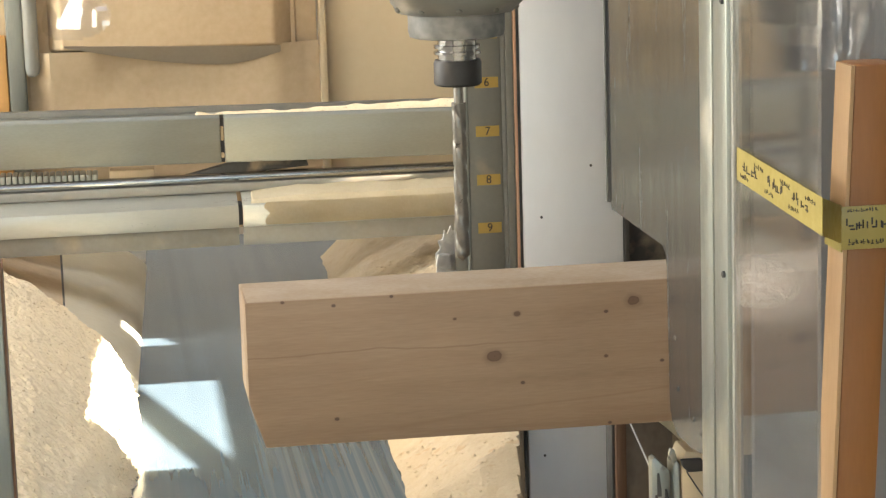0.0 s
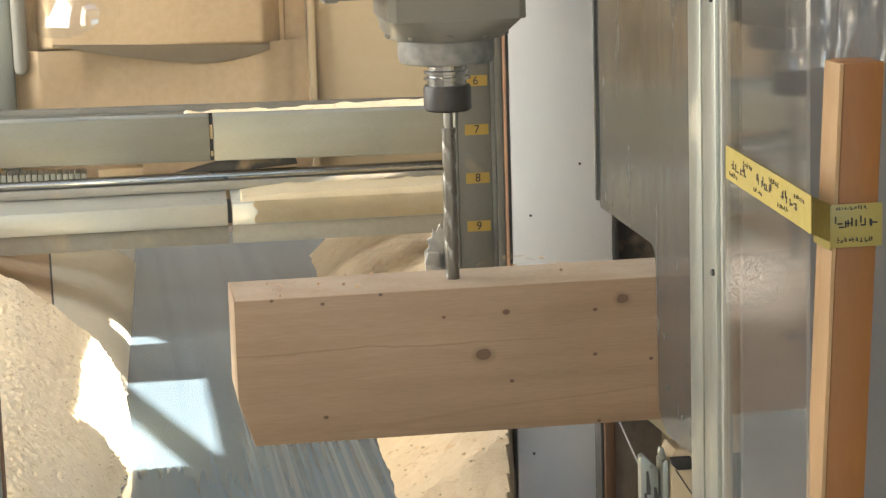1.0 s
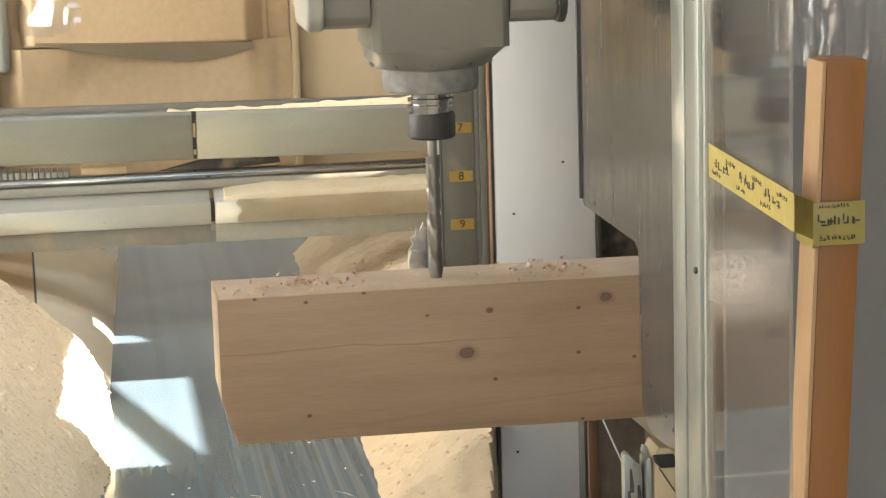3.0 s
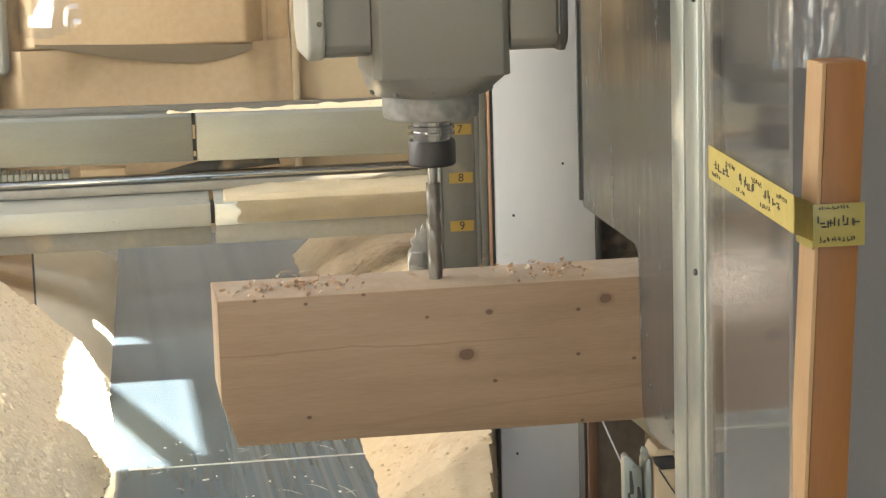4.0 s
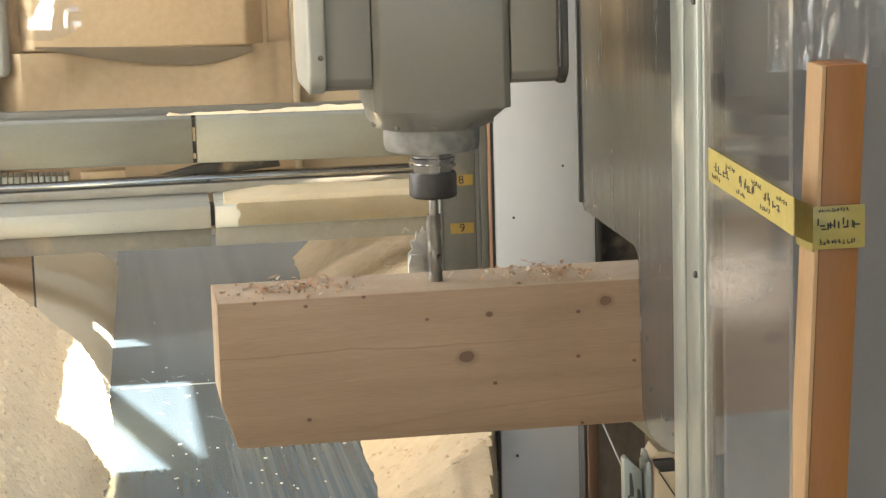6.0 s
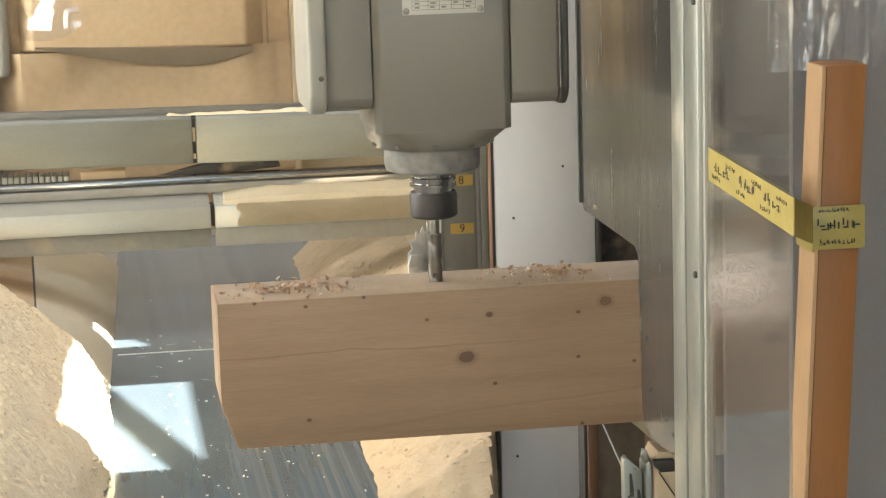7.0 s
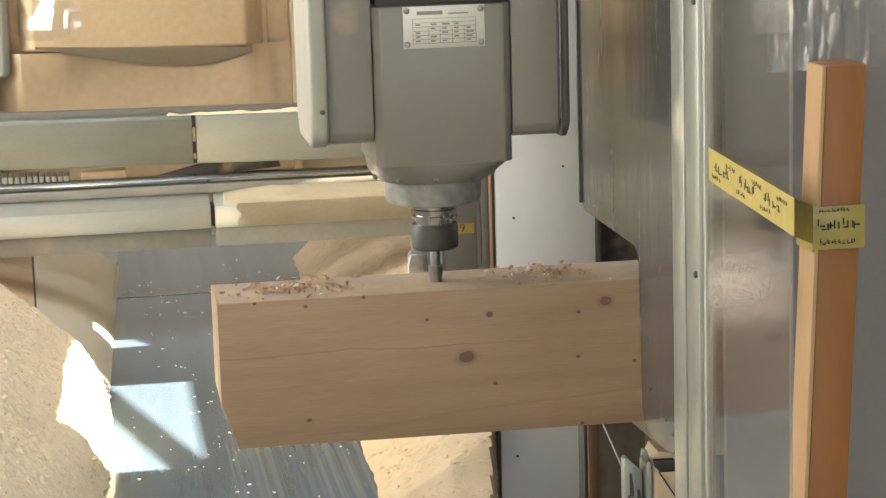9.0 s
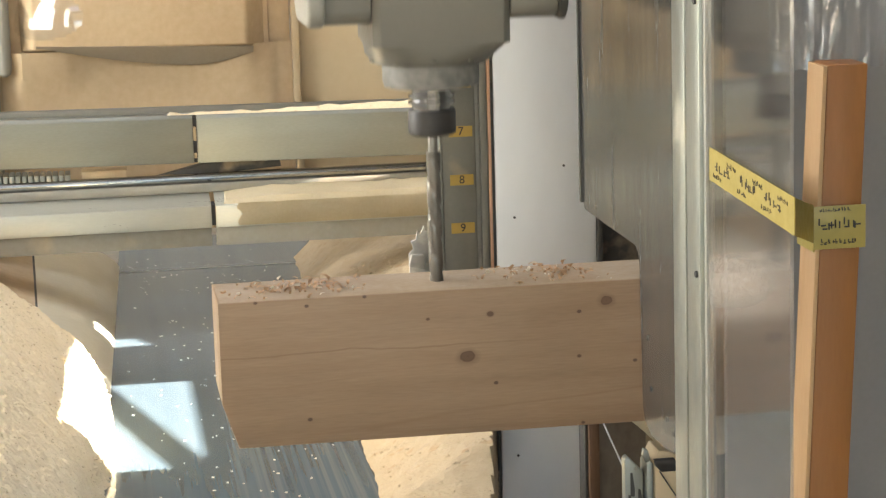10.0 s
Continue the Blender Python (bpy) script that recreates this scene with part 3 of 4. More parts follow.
        for a, b in zip(rows, rows[1:]):
            for i in range(len(run) - 1):
                bm.faces.new((a[i], a[i + 1], b[i + 1], b[i]))
        bmesh.ops.recalc_face_normals(bm, faces=bm.faces)
        bmesh.ops.solidify(bm, geom=bm.faces[:], thickness=0.002)
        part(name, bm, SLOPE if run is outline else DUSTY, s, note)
    bm = box(-0.2893, -0.2847, 1.0, 2.9, 0.655, 0.6605)
    for v in bm.verts:
        v.co.x += skew(-0.287) * (v.co.y - 1.96)
    part("sheet_joint", bm, DARK, s, "dark joint between two side sheets")
    for y in (1.1, 2.7):
        part("stay", box(-0.70, -0.66, y, y + 0.04, BELT_Z - 0.003, 0.80, 0.002), RISER, s)
    return lip


def build_rails():
    Y = 2.1
    r = thing("upper_guide_rail", (0.1, Y, 0.92), "galvanised steel guide rail dusted with sawdust", "rail", "guide rails")
    for a, b in ((-1.1, 0.074), (0.083, 1.2)):
        part("rail_segment", prism([(Y, 0.935), (Y, 1.035), (Y + 0.006, 1.043), (Y + 0.03, 1.045), (Y + 0.03, 0.935)], "x", a, b, 0.002), RAIL, r)
    part("joint_backing", box(0.0745, 0.0825, Y + 0.012, Y + 0.05, 0.935, 1.035), DARK, r, "dark open joint")
    for z0, z1 in ((0.945, 0.957), (0.984, 1.016)):
        part("joint_dust", box(0.0746, 0.0815, Y + 0.004, Y + 0.0118, z0, z1, 0.002), DUSTY, r, "sawdust packed in the joint")
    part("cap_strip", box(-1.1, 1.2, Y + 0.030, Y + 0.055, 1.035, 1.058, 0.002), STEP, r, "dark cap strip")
    part("sawdust_ridge", heap(0.02, 0.68, Y + 0.004, Y + 0.034, 0.005,
                               lambda x, y: 1.044 + 0.013 * max(0, 1 - abs(y - Y - 0.02) / 0.016) * (0.25 + 0.5 * noise.noise((x * 25, y * 25, 1)) + 1.0 * max(0, x - 0.2) / 0.34), 1.043), SAWDUST, r, "ridge of loose sawdust")
    for x in (-1.0, 1.0):
        part("bracket", box(x, x + 0.06, Y + 0.004, Y + 0.028, 0.556 if x > 0 else 0.0, 0.94, 0.003), RISER, r)
    for ob in r.children:
        for v in ob.data.vertices:
            if v.co.z > 0:
                v.co.z -= 0.014 * v.co.x
    q = thing("lower_guide_rail", (0.1, Y - 0.05, 0.78), "folded galvanised steel rail with dusty flanges", "rail", "guide rails")
    y = Y - 0.05
    part("round_bar", lathe([(0.008, -1.1), (0.011, -1.098), (0.011, 1.198), (0.008, 1.2)], (0, y + 0.075, 0.898), "x", 20), CHROME, q, "shiny round guide bar")
    part("bar_seat", box(-1.1, 1.2, y + 0.065, y + 0.10, 0.866, 0.887, 0.002), RISER, q)
    for a, b in ((-1.1, 0.104), (0.114, 1.2)):
        part("top_flange", prism([(y, 0.846), (y + 0.08, 0.868), (y + 0.08, 0.862), (y, 0.838)], "x", a, b, 0.001), RAIL_LIT, q)
        part("front_flange", prism([(y - 0.004, 0.797), (y - 0.004, 0.846), (y + 0.006, 0.846), (y + 0.006, 0.797)], "x", a, b, 0.0015), RAIL_LIT, q)
        part("lower_web", box(a, b, y + 0.02, y + 0.03, 0.752, 0.797, 0.001), RISER, q)
    part("sawdust_layer", heap(0.13, 0.70, y + 0.003, y + 0.08, 0.008,
                               lambda x, yy: 0.848 + 0.27 * (yy - y) + 0.003 + 0.004 * noise.noise((x * 30, yy * 30, 2)) + 0.006 * min(1, (x - 0.13) / 0.1), 0.845), RAIL_DUST, q, "layer of pale sawdust")
    part("sawdust_crust", heap_front(0.165, 0.70, y - 0.005, 0.800, 0.850), RAIL_DUST, q, "crust of sawdust down the front flange")
    part("joint_backing", box(0.1045, 0.1135, y + 0.012, y + 0.06, 0.80, 0.846), DARK, q, "dark open joint")
    for x in (-1.0, 1.0):
        part("bracket", box(x, x + 0.06, y + 0.03, y + 0.09, 0.556 if x > 0 else 0.0, 0.80, 0.003), RISER, q)
    # chain and blocks seen between the two rails
    c = thing("cable_chain", (-0.35, Y + 0.06, 0.87), "grey plastic cable chain between the rails", "cable chain")
    for i in range(26):
        part("link", box(-0.55 + i * 0.0135, -0.55 + i * 0.0135 + 0.0122, Y + 0.02, Y + 0.09, 0.892, 0.928 - 0.0003 * i, 0.003), RAIL, c)
    part("carrier", box(-0.6, 1.0, Y + 0.03, Y + 0.10, 0.880, 0.892, 0.001), RISER, c)
    b = thing("slide_block", (0.0, Y, 0.88), "dusty wooden slide block between the rails", "block")
    part("block", box(-0.175, -0.075, Y + 0.03, Y + 0.08, 0.892, 0.925, 0.003), DUSTY, b)
    part("cover", prism([(-0.06, 0.892), (0.27, 0.915), (0.265, 0.935), (0.1, 0.93)], "y", Y + 0.03, Y + 0.06, 0.001), DARK, b)


def build_back():
    Y = 2.4
    p = thing("dusty_back_housing", (-0.1, Y, 0.9), "dust-caked housing with a raised rectangular cover", "housing")
    part("back_plate", box(-1.2, 0.275, Y, Y + 0.03, 0.735, 1.9, 0.004), DUSTY, p)
    # tapered raised cover, and the dust that has drifted up under its lip but for a hollow in the middle
    bm = bmesh.new()
    front = [bm.verts.new(p) for p in ((-0.268, Y - 0.065, 1.178), (0.220, Y - 0.065, 1.172), (0.225, Y - 0.065, 1.9), (-0.268, Y - 0.065, 1.9))]
    back = [bm.verts.new(p) for p in ((-0.30, Y + 0.002, 1.168), (0.266, Y + 0.002, 1.158), (0.268, Y + 0.002, 1.9), (-0.30, Y + 0.002, 1.9))]
    bm.faces.new(front)
    bm.faces.new(back[::-1])
    for k in range(4):
        bm.faces.new((front[k], front[(k + 1) % 4], back[(k + 1) % 4], back[k]))
    bmesh.ops.recalc_face_normals(bm, faces=bm.faces)
    bmesh.ops.bevel(bm, geom=bm.edges[:], offset=0.008, segments=3, affect="EDGES", profile=0.5)
    part("raised_cover", bm, DUSTY, p, "raised dust-covered rectangular cover")
    # undercut crescent whose grey stands in for the shadow below the lip
    top = [(-0.262 + 0.496 * k / 20, 1.188 - 0.001 * k) for k in range(21)]
    low = []
    for k in range(20, -1, -1):
        x = -0.262 + 0.496 * k / 20
        low.append((x, 1.184 - 0.0015 * k - 0.036 * max(0.0, 1 - ((x - 0.085) / (0.345 if x < 0.085 else 0.152)) ** 2) ** 1.2))
    bm = prism(top + low, "y", Y - 0.070, Y - 0.064)
    for v in bm.verts:
        v.co.y += max(0.0, 1.176 - v.co.z) * 0.9
    part("shadow_crescent", bm, LIP_SHADE, p, "grey crescent standing in for the shadow under the cover's lip")
    bm = bmesh.new()
    nx, nz = 70, 36
    grid = []
    for jj in range(nz + 1):
        row = []
        for ii in range(nx + 1):
            x, f = -0.345 + 0.672 * ii / nx, jj / nz
            z = 1.172 - 0.30 * f
            hollow = max(0.0, 1 - ((x - 0.075) / (0.27 if x < 0.075 else 0.155)) ** 2)
            edge = min(1, ii / 5, (nx - ii) / 5)
            bulge = 0.040 * (1 - hollow) * edge * max(0.0, 1 - max(0, x - 0.2) / 0.1) * math.exp(-(f / 0.32) ** 1.6) + 0.012 * edge + 0.003 * noise.noise((x * 14, z * 14, 3)) + 0.0012 * noise.noise((x * 60, z * 60, 4))
            row.append(bm.verts.new((x, Y - 0.002 - max(0.0005, bulge), z)))
        grid.append(row)
    for jj in range(nz):
        for ii in range(nx):
            bm.faces.new((grid[jj][ii], grid[jj][ii + 1], grid[jj + 1][ii + 1], grid[jj + 1][ii]))
    bmesh.ops.recalc_face_normals(bm, faces=bm.faces)
    part("dust_drift", bm, DUSTY, p, "fine dust caked below the cover")
    # clear shell cut from a sphere, added at the cover's corner to mirror the west window as glare
    c, rad = Vector((-0.152, 2.461, 1.222)), 0.17
    bm = bmesh.new()
    mid = Vector((-0.60, -0.77, 0.22)).normalized()
    side = mid.cross(Vector((0, 0, 1))).normalized()
    up = side.cross(mid)
    n = 16
    grid = [[bm.verts.new(c + rad * (mid + side * (i / n - 0.5) * 1.5 + up * (j / n - 0.5) * 0.7).normalized()) for i in range(n + 1)] for j in range(n + 1)]
    for j in range(n):
        for i in range(n):
            if ((i + 0.5) / n - 0.5) ** 2 + ((j + 0.5) / n - 0.5) ** 2 < 0.25:
                bm.faces.new((grid[j][i], grid[j][i + 1], grid[j + 1][i + 1], grid[j + 1][i]))
    bmesh.ops.delete(bm, geom=[v for v in bm.verts if not v.link_faces], context="VERTS")
    bmesh.ops.solidify(bm, geom=bm.faces[:], thickness=0.0015)
    part("glare_shell", bm, CLEAR, p, "clear curved shell added to catch a window glare").visible_shadow = False
    part("side_post", box(-0.392, -0.352, Y - 0.045, Y - 0.005, 0.735, 1.9, 0.006), ALU, p, "bright rounded metal side post")
    part("side_roll", lathe([(0.006, 1.118), (0.014, 1.124), (0.0175, 1.140), (0.0175, 1.9), (0.006, 1.901)], (-0.337, Y - 0.035, 0), "z", 28), GREY_LIGHT, p, "pale rounded side roll")
    part("orange_upright", box(-0.46, -0.3935, Y - 0.045, Y - 0.010, 0.735, 1.215, 0.004), ORANGE, p, "orange painted upright")
    part("edge_strip", box(0.275, 0.326, Y + 0.01, Y + 0.04, 0.735, 1.9, 0.004), DUSTY, p, "shaded edge strip")
    q = thing("cream_back_panel", (0.6, Y + 0.02, 0.64), "cream sheet metal back panel", "panel")
    part("panel", box(0.3465, 1.29, Y + 0.01, Y + 0.03, 0.735, 1.9, 0.003), CREAM, q)
    part("leg", box(1.18, 1.24, Y + 0.011, Y + 0.029, 0.556, 0.735, 0.002), CREAM, q)
    part("folded_edge", box(0.328, 0.346, Y - 0.015, Y + 0.03, 0.735, 1.9, 0.004), CREAM, q)


BELT_JOINT = build_conveyor()
build_rails()
build_back()


# ---- sawdust ----


def ridge(x):
    pts = [(-0.9, 1.05), (-0.45, 0.93), (-0.329, 0.858), (-0.27, 0.808), (-0.203, 0.748), (-0.172, 0.700), (-0.152, 0.645), (-0.142, 0.56), (-0.13, 0.5)]
    for (a, za), (b, zb) in zip(pts, pts[1:]):
        if x <= b:
            return za + (zb - za) * max(0, x - a) / (b - a)
    return 0.5


def left_heap(x, y):
    edge = 0.006 * noise.noise((y * 26, x * 9, 3)) + 0.009 * noise.noise((y * 75, x * 40, 7)) + 0.006 * noise.noise((y * 190, x * 90, 1))
    near = max(0.0, 1.2 - y)
    z = ridge(x - 0.02 * near + edge * min(1, max(0, (x + 0.27) / 0.09)))
    z -= near * 0.34 + max(0, y - 1.22) * 1.2
    z -= 0.015 * max(0, 0.93 - y) / 0.13 * max(0, 1 - abs(x + 0.175) / 0.035)
    z += 0.007 * noise.noise((x * 16, y * 16, 0)) + 0.0040 * noise.noise((x * 45, y * 75, 5))
    z += 0.0034 * noise.noise((x * 105, y * 130, 2)) + 0.0022 * noise.noise((x * 180, y * 210, 6))
    z -= 0.020 * max(0, noise.noise((x * 85, y * 150, 9)) - 0.18)
    return z


def right_heap(x, y):
    k = min(1, max(0, (y - 1.2) / 0.5))
    d = x - 0.300 - 0.028 * (y - 0.95) - 0.004 * noise.noise((y * 8, 0, 4)) - 0.003 * noise.noise((y * 22, 0, 9))
    z = 0.559 + min(d * (0.70 + 0.20 * k), 0.032 + 0.006 * k + d * (0.42 + 0.02 * k))
    soft = min(1, max(0, d / 0.04))
    z += soft * (0.008 * noise.noise((x * 18, y * 18, 0)) + 0.004 * noise.noise((x * 60, y * 60, 2)) + 0.002 * noise.noise((x * 130, y * 130, 4)))
    if y < 0.818:
        z -= max(0, x - 0.507 + 0.18 * (0.8 - y)) * 90
    return z - max(0, 0.62 - y) * 0.9


def crumbs(bm, height, x0, x1, y0, y1, count, small, large, seed, lean=1.0):
    """Adds small uneven lumps lying on a heap's surface."""
    rnd = random.Random(seed)
    for _ in range(count):
        x, y = x1 - (x1 - x0) * rnd.random() ** lean, rnd.uniform(y0, y1)
        z = height(x, y)
        if z < 0.565:
            continue
        r = small + (large - small) * rnd.random() ** 3
        c = Vector((x, y, z + 0.1 * r))
        six = [bm.verts.new(c + Vector(d) * r * rnd.uniform(0.6, 1.2)) for d in ((1.3, 0, 0), (0, 1, 0), (-1.3, 0, 0), (0, -1, 0), (0, 0, 0.8), (0, 0, -0.8))]
        for a in range(4):
            bm.faces.new((six[a], six[(a + 1) % 4], six[4]))
            bm.faces.new((six[(a + 1) % 4], six[a], six[5]))
    return bm


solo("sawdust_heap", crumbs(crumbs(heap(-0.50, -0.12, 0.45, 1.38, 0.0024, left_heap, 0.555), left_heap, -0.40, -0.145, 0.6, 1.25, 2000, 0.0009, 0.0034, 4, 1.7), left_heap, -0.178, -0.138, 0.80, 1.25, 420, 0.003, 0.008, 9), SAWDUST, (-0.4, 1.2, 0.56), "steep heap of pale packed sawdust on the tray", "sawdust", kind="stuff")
solo("sawdust_bank", crumbs(heap(0.28, 1.25, 0.45, 2.9, 0.006, right_heap, 0.555), right_heap, 0.30, 0.52, 0.55, 2.3, 1400, 0.0010, 0.0045, 5), SAWDUST_SHADED, (0.7, 1.5, 0.56), "bank of pale sawdust along the tray edge", "sawdust", kind="stuff")


# ---- columns behind the beam ----


def build_columns():
    Y = 0.8
    c = thing("white_machine_column", (0.56, Y, 0), "pale blue-grey painted steel machine column", "column")
    part("front_panel", box(0.521, 0.694, Y, Y + 0.012, 0.0, 1.9, 0.002), WHITE, c)
    part("side_panel", box(0.521, 0.531, Y + 0.012, Y + 0.10, 0.0, 1.9, 0.001), RISER, c)
    part("edge_seam", box(0.516, 0.5205, Y + 0.004, Y + 0.09, 0.0, 1.9), DARK, c, "black rubber edge seam")
    part("corner_profile", box(0.6945, 0.704, Y - 0.004, Y + 0.04, 0.0, 1.9, 0.001), DARK, c)
    for x, z in ((0.549, 0.584), (0.552, 1.003), (0.639, 1.088)):
        part("rivet", lathe([(0.001, 0.0), (0.0022, 0.001), (0.0022, 0.003)], (x, Y - 0.003, z), "y", 12), DARK, c)
    r = thing("numbered_scale_column", (0.47, Y, 0.6), "olive-grey steel column with yellow number labels", "column")
    part("strip", box(0.430, 0.488, Y, Y + 0.02, 0.66, 1.9, 0.002), RULER, r)
    part("edge_bead", box(0.426, 0.4298, Y - 0.002, Y + 0.02, 0.66, 1.9, 0.001), ALU, r, "bright metal edge bead")
    part("groove_strip", box(0.4882, 0.496, Y + 0.004, Y + 0.02, 0.66, 1.9, 0.001), RISER, r)
    part("side_strip", box(0.4962, 0.509, Y, Y + 0.02, 0.66, 1.9, 0.001), RULER, r)
    part("copper_pipe", lathe([(0.002, 0.66), (0.0032, 0.661), (0.0032, 1.9)], (0.5125, Y + 0.004, 0), "z", 12), COPPER, r, "thin copper pipe")
    part("foot", box(0.43, 0.52, Y + 0.02, Y + 0.06, 0.6, 0.7, 0.002), RULER, r)
    for i, digit in enumerate("56789"):
        z = SCALE_Z - (i - 4) * SCALE_STEP
        lab = part("number_label", box(0.443, 0.483, Y - 0.001, Y + 0.001, z - 0.009, z + 0.009), YELLOW, r, "yellow label with a black number")
        part("digit", text_mesh(digit, 0.020, Matrix.Translation((0.463, Y - 0.0016, z)) @ pose(0, 0, 0, 90)), INK, lab)
    f = thing("torn_rubber_flap", (0.40, Y + 0.03, 0.86), "torn pale rubber dust flap", "flap")
    part("flap", prism([(0.374, 0.88), (0.373, 0.945), (0.381, 0.953), (0.377, 0.966), (0.386, 0.969), (0.388, 0.984), (0.394, 0.978), (0.400, 0.992), (0.403, 0.982), (0.418, 0.985), (0.424, 0.88)], "y", Y + 0.03, Y + 0.036, 0.001), TORN, f)
    part("flap_fold", prism([(0.371, 0.924), (0.376, 0.945), (0.397, 0.944), (0.399, 0.918)], "y", Y + 0.018, Y + 0.03, 0.002), TORN, f)
    part("holder", box(0.406, 0.429, Y + 0.02, Y + 0.03, 0.80, 1.00, 0.001), RULER, f)
    # dark sheet added to close the view behind the shield
    solo("wall_machine_rear", box(0.705, 1.299, 0.83, 0.86, 0, 2.2), DARK, label="dark sheet added behind the shield plate's opening", kind="structure")


SCALE_Z, SCALE_STEP = 0.990, 0.0825
build_columns()


# ---- right-hand guard: shield, post, clear sheet, board, tape ----


def build_guard():
    X = 0.55
    s = thing("shield_plate", (X, 0, 0.88), "scratched grey steel guard plate with a beam opening", "guard plate")
    outline = [(0.245, 1.95), (0.245, 1.125), (0.232, 1.110)] + [(-0.075 + 0.0, 1.112)] + \
        [(-0.092, 1.104), (-0.098, 1.09)] + [(-0.108, 0.90), (-0.118, 0.884), (-0.15, 0.871), (-0.222, 0.873), (-0.31, 0.885)] + [(-0.31, 1.95)]
    part("sheet", prism(outline, "x", X, X + 0.004), SHIELD, s)
    part("rolled_edge", box(X - 0.004, X + 0.006, 0.243, 0.25, 1.118, 1.95, 0.002), DARK, s)
    for y, z in ((-0.14, 1.00), (-0.155, 0.935), (-0.235, 0.915), (-0.27, 0.905), (0.16, 1.125)):
        part("rivet", lathe([(0.001, -0.0012), (0.0028, -0.001), (0.0036, 0.0)], (X - 0.0003, y, z), "x", 12), DARK, s)
    p = thing("aluminium_post", (X, -0.38, 0), "anodised aluminium profile post with a slot", "post")
    part("flange", box(X - 0.008, X + 0.006, -0.362, -0.305, 0, 1.95, 0.002), ALU, p)
    part("slot", box(X - 0.003, X + 0.006, -0.378, -0.3622, 0, 1.95), RISER, p)
    part("clamp_strip", box(X - 0.010, X + 0.006, -0.436, -0.3782, 0, 1.95, 0.002), ALU, p)
    part("gasket", box(X - 0.005, X + 0.006, -0.446, -0.4362, 0, 1.95, 0.001), RISER, p)
    for z in (1.14, 1.46):
        part("screw", lathe([(0.004, 0), (0.004, -0.003), (0.002, -0.004)], (X - 0.010, -0.425, z), "x", 14), DARK, p)
    g = solo("clear_guard_sheet", box(X - 0.002, X + 0.002, -0.757, -0.447, 0, 1.95), PLEXI, (X, -1.0, 0), "dusty clear plastic guard sheet, reflecting the drill", "guard sheet")
    g.visible_shadow = False
    # added backing: puts the beam's mauve reflection into a wall colour
    solo("wall_reflection_backing", box(0.675, 1.299, -0.075, -0.06, 0, 1.95), MAUVE, label="backing wall added in the mauve-grey of the beam's reflection", kind="structure")
    b = thing("leaning_board", (0.64, -0.62, 0), "orange-brown board with pale edge leaning outside the guard", "board")
    m = prism([(0.607, -0.652), (0.607, -0.60), (0.652, -0.60), (0.652, -0.652)], "z", 0.0, 1.405, 0.002)
    for v in m.verts:
        v.co.x += (v.co.z - 1.2) * 0.042 + 0.007
    part("core", m, BOARD, b)
    m = prism([(0.602, -0.6525), (0.602, -0.60), (0.6067, -0.60), (0.6067, -0.6525)], "z", 0.0, 1.404, 0.0005)
    for v in m.verts:
        v.co.x += (v.co.z - 1.2) * 0.042 + 0.007
    part("edge_band", m, BOARD_EDGE, b, "pale raw edge")
    t = thing("warning_tape", (0.6, -0.5, 1.25), "yellow printed warning tape tied round the board", "tape")
    bm = prism([(-0.462, 1.2955), (-0.462, 1.2574), (-0.781, 1.2475), (-0.781, 1.2868)], "x", 0.5450, 0.5462)
    part("strip", bm, TAPE, t)
    bm = bmesh.new()
    q = [bm.verts.new(c) for c in ((0.5456, -0.7805, 1.2868), (0.5456, -0.7805, 1.2475), (0.606, -0.657, 1.214), (0.606, -0.657, 1.2555))]
    bm.faces.new(q)
    bmesh.ops.solidify(bm, geom=bm.faces[:], thickness=0.0010)
    part("strip_end", bm, TAPE, t, "slack end of the tape running to the board")
    part("wrap", box(0.606, 0.664, -0.657, -0.6555, 1.207, 1.254, 0.0005), TAPE, t)
    part("wrap_side", box(0.606, 0.6072, -0.6555, -0.598, 1.204, 1.252), TAPE, t)
    rnd = random.Random(21)

    def stroke_group(at, count, size):
        """Illegible print: a run of short upright and level strokes."""
        for k in range(count):
            for _ in range(3):
                u, v = rnd.uniform(0, 0.6) * size, rnd.uniform(-0.4, 0.3) * size
                w, h = (0.14 * size, 0.75 * size) if rnd.random() < 0.6 else (0.55 * size, 0.16 * size)
                at(k * size * 0.95 + u, v, w, h)

    def on_strip(y0, drop):
        def at(u, v, w, h):
            yy = y0 - u * 1.7
            zc = 1.2755 + (yy + 0.462) * 0.030 + drop + v
            part("print_bar", box(0.5444, 0.5449, yy - w * 1.7, yy, zc, zc + h), INK, t)
        return at

    def on_wrap(x0, z0):
        return lambda u, v, w, h: part("print_bar", box(x0 + u, x0 + u + w, -0.6582, -0.6572, z0 + v, z0 + v + h), INK, t)
    for y0 in (-0.485, -0.585, -0.675):
        stroke_group(on_strip(y0, 0.000), 4, 0.0100)
        stroke_group(on_strip(y0 - 0.05, 0.010), 5, 0.0045)
        stroke_group(on_strip(y0 + 0.01, -0.011), 5, 0.0045)
    stroke_group(on_wrap(0.610, 1.231), 5, 0.0100)
    stroke_group(on_wrap(0.612, 1.214), 10, 0.0046)
    stroke_group(on_wrap(0.612, 1.249), 10, 0.0036)


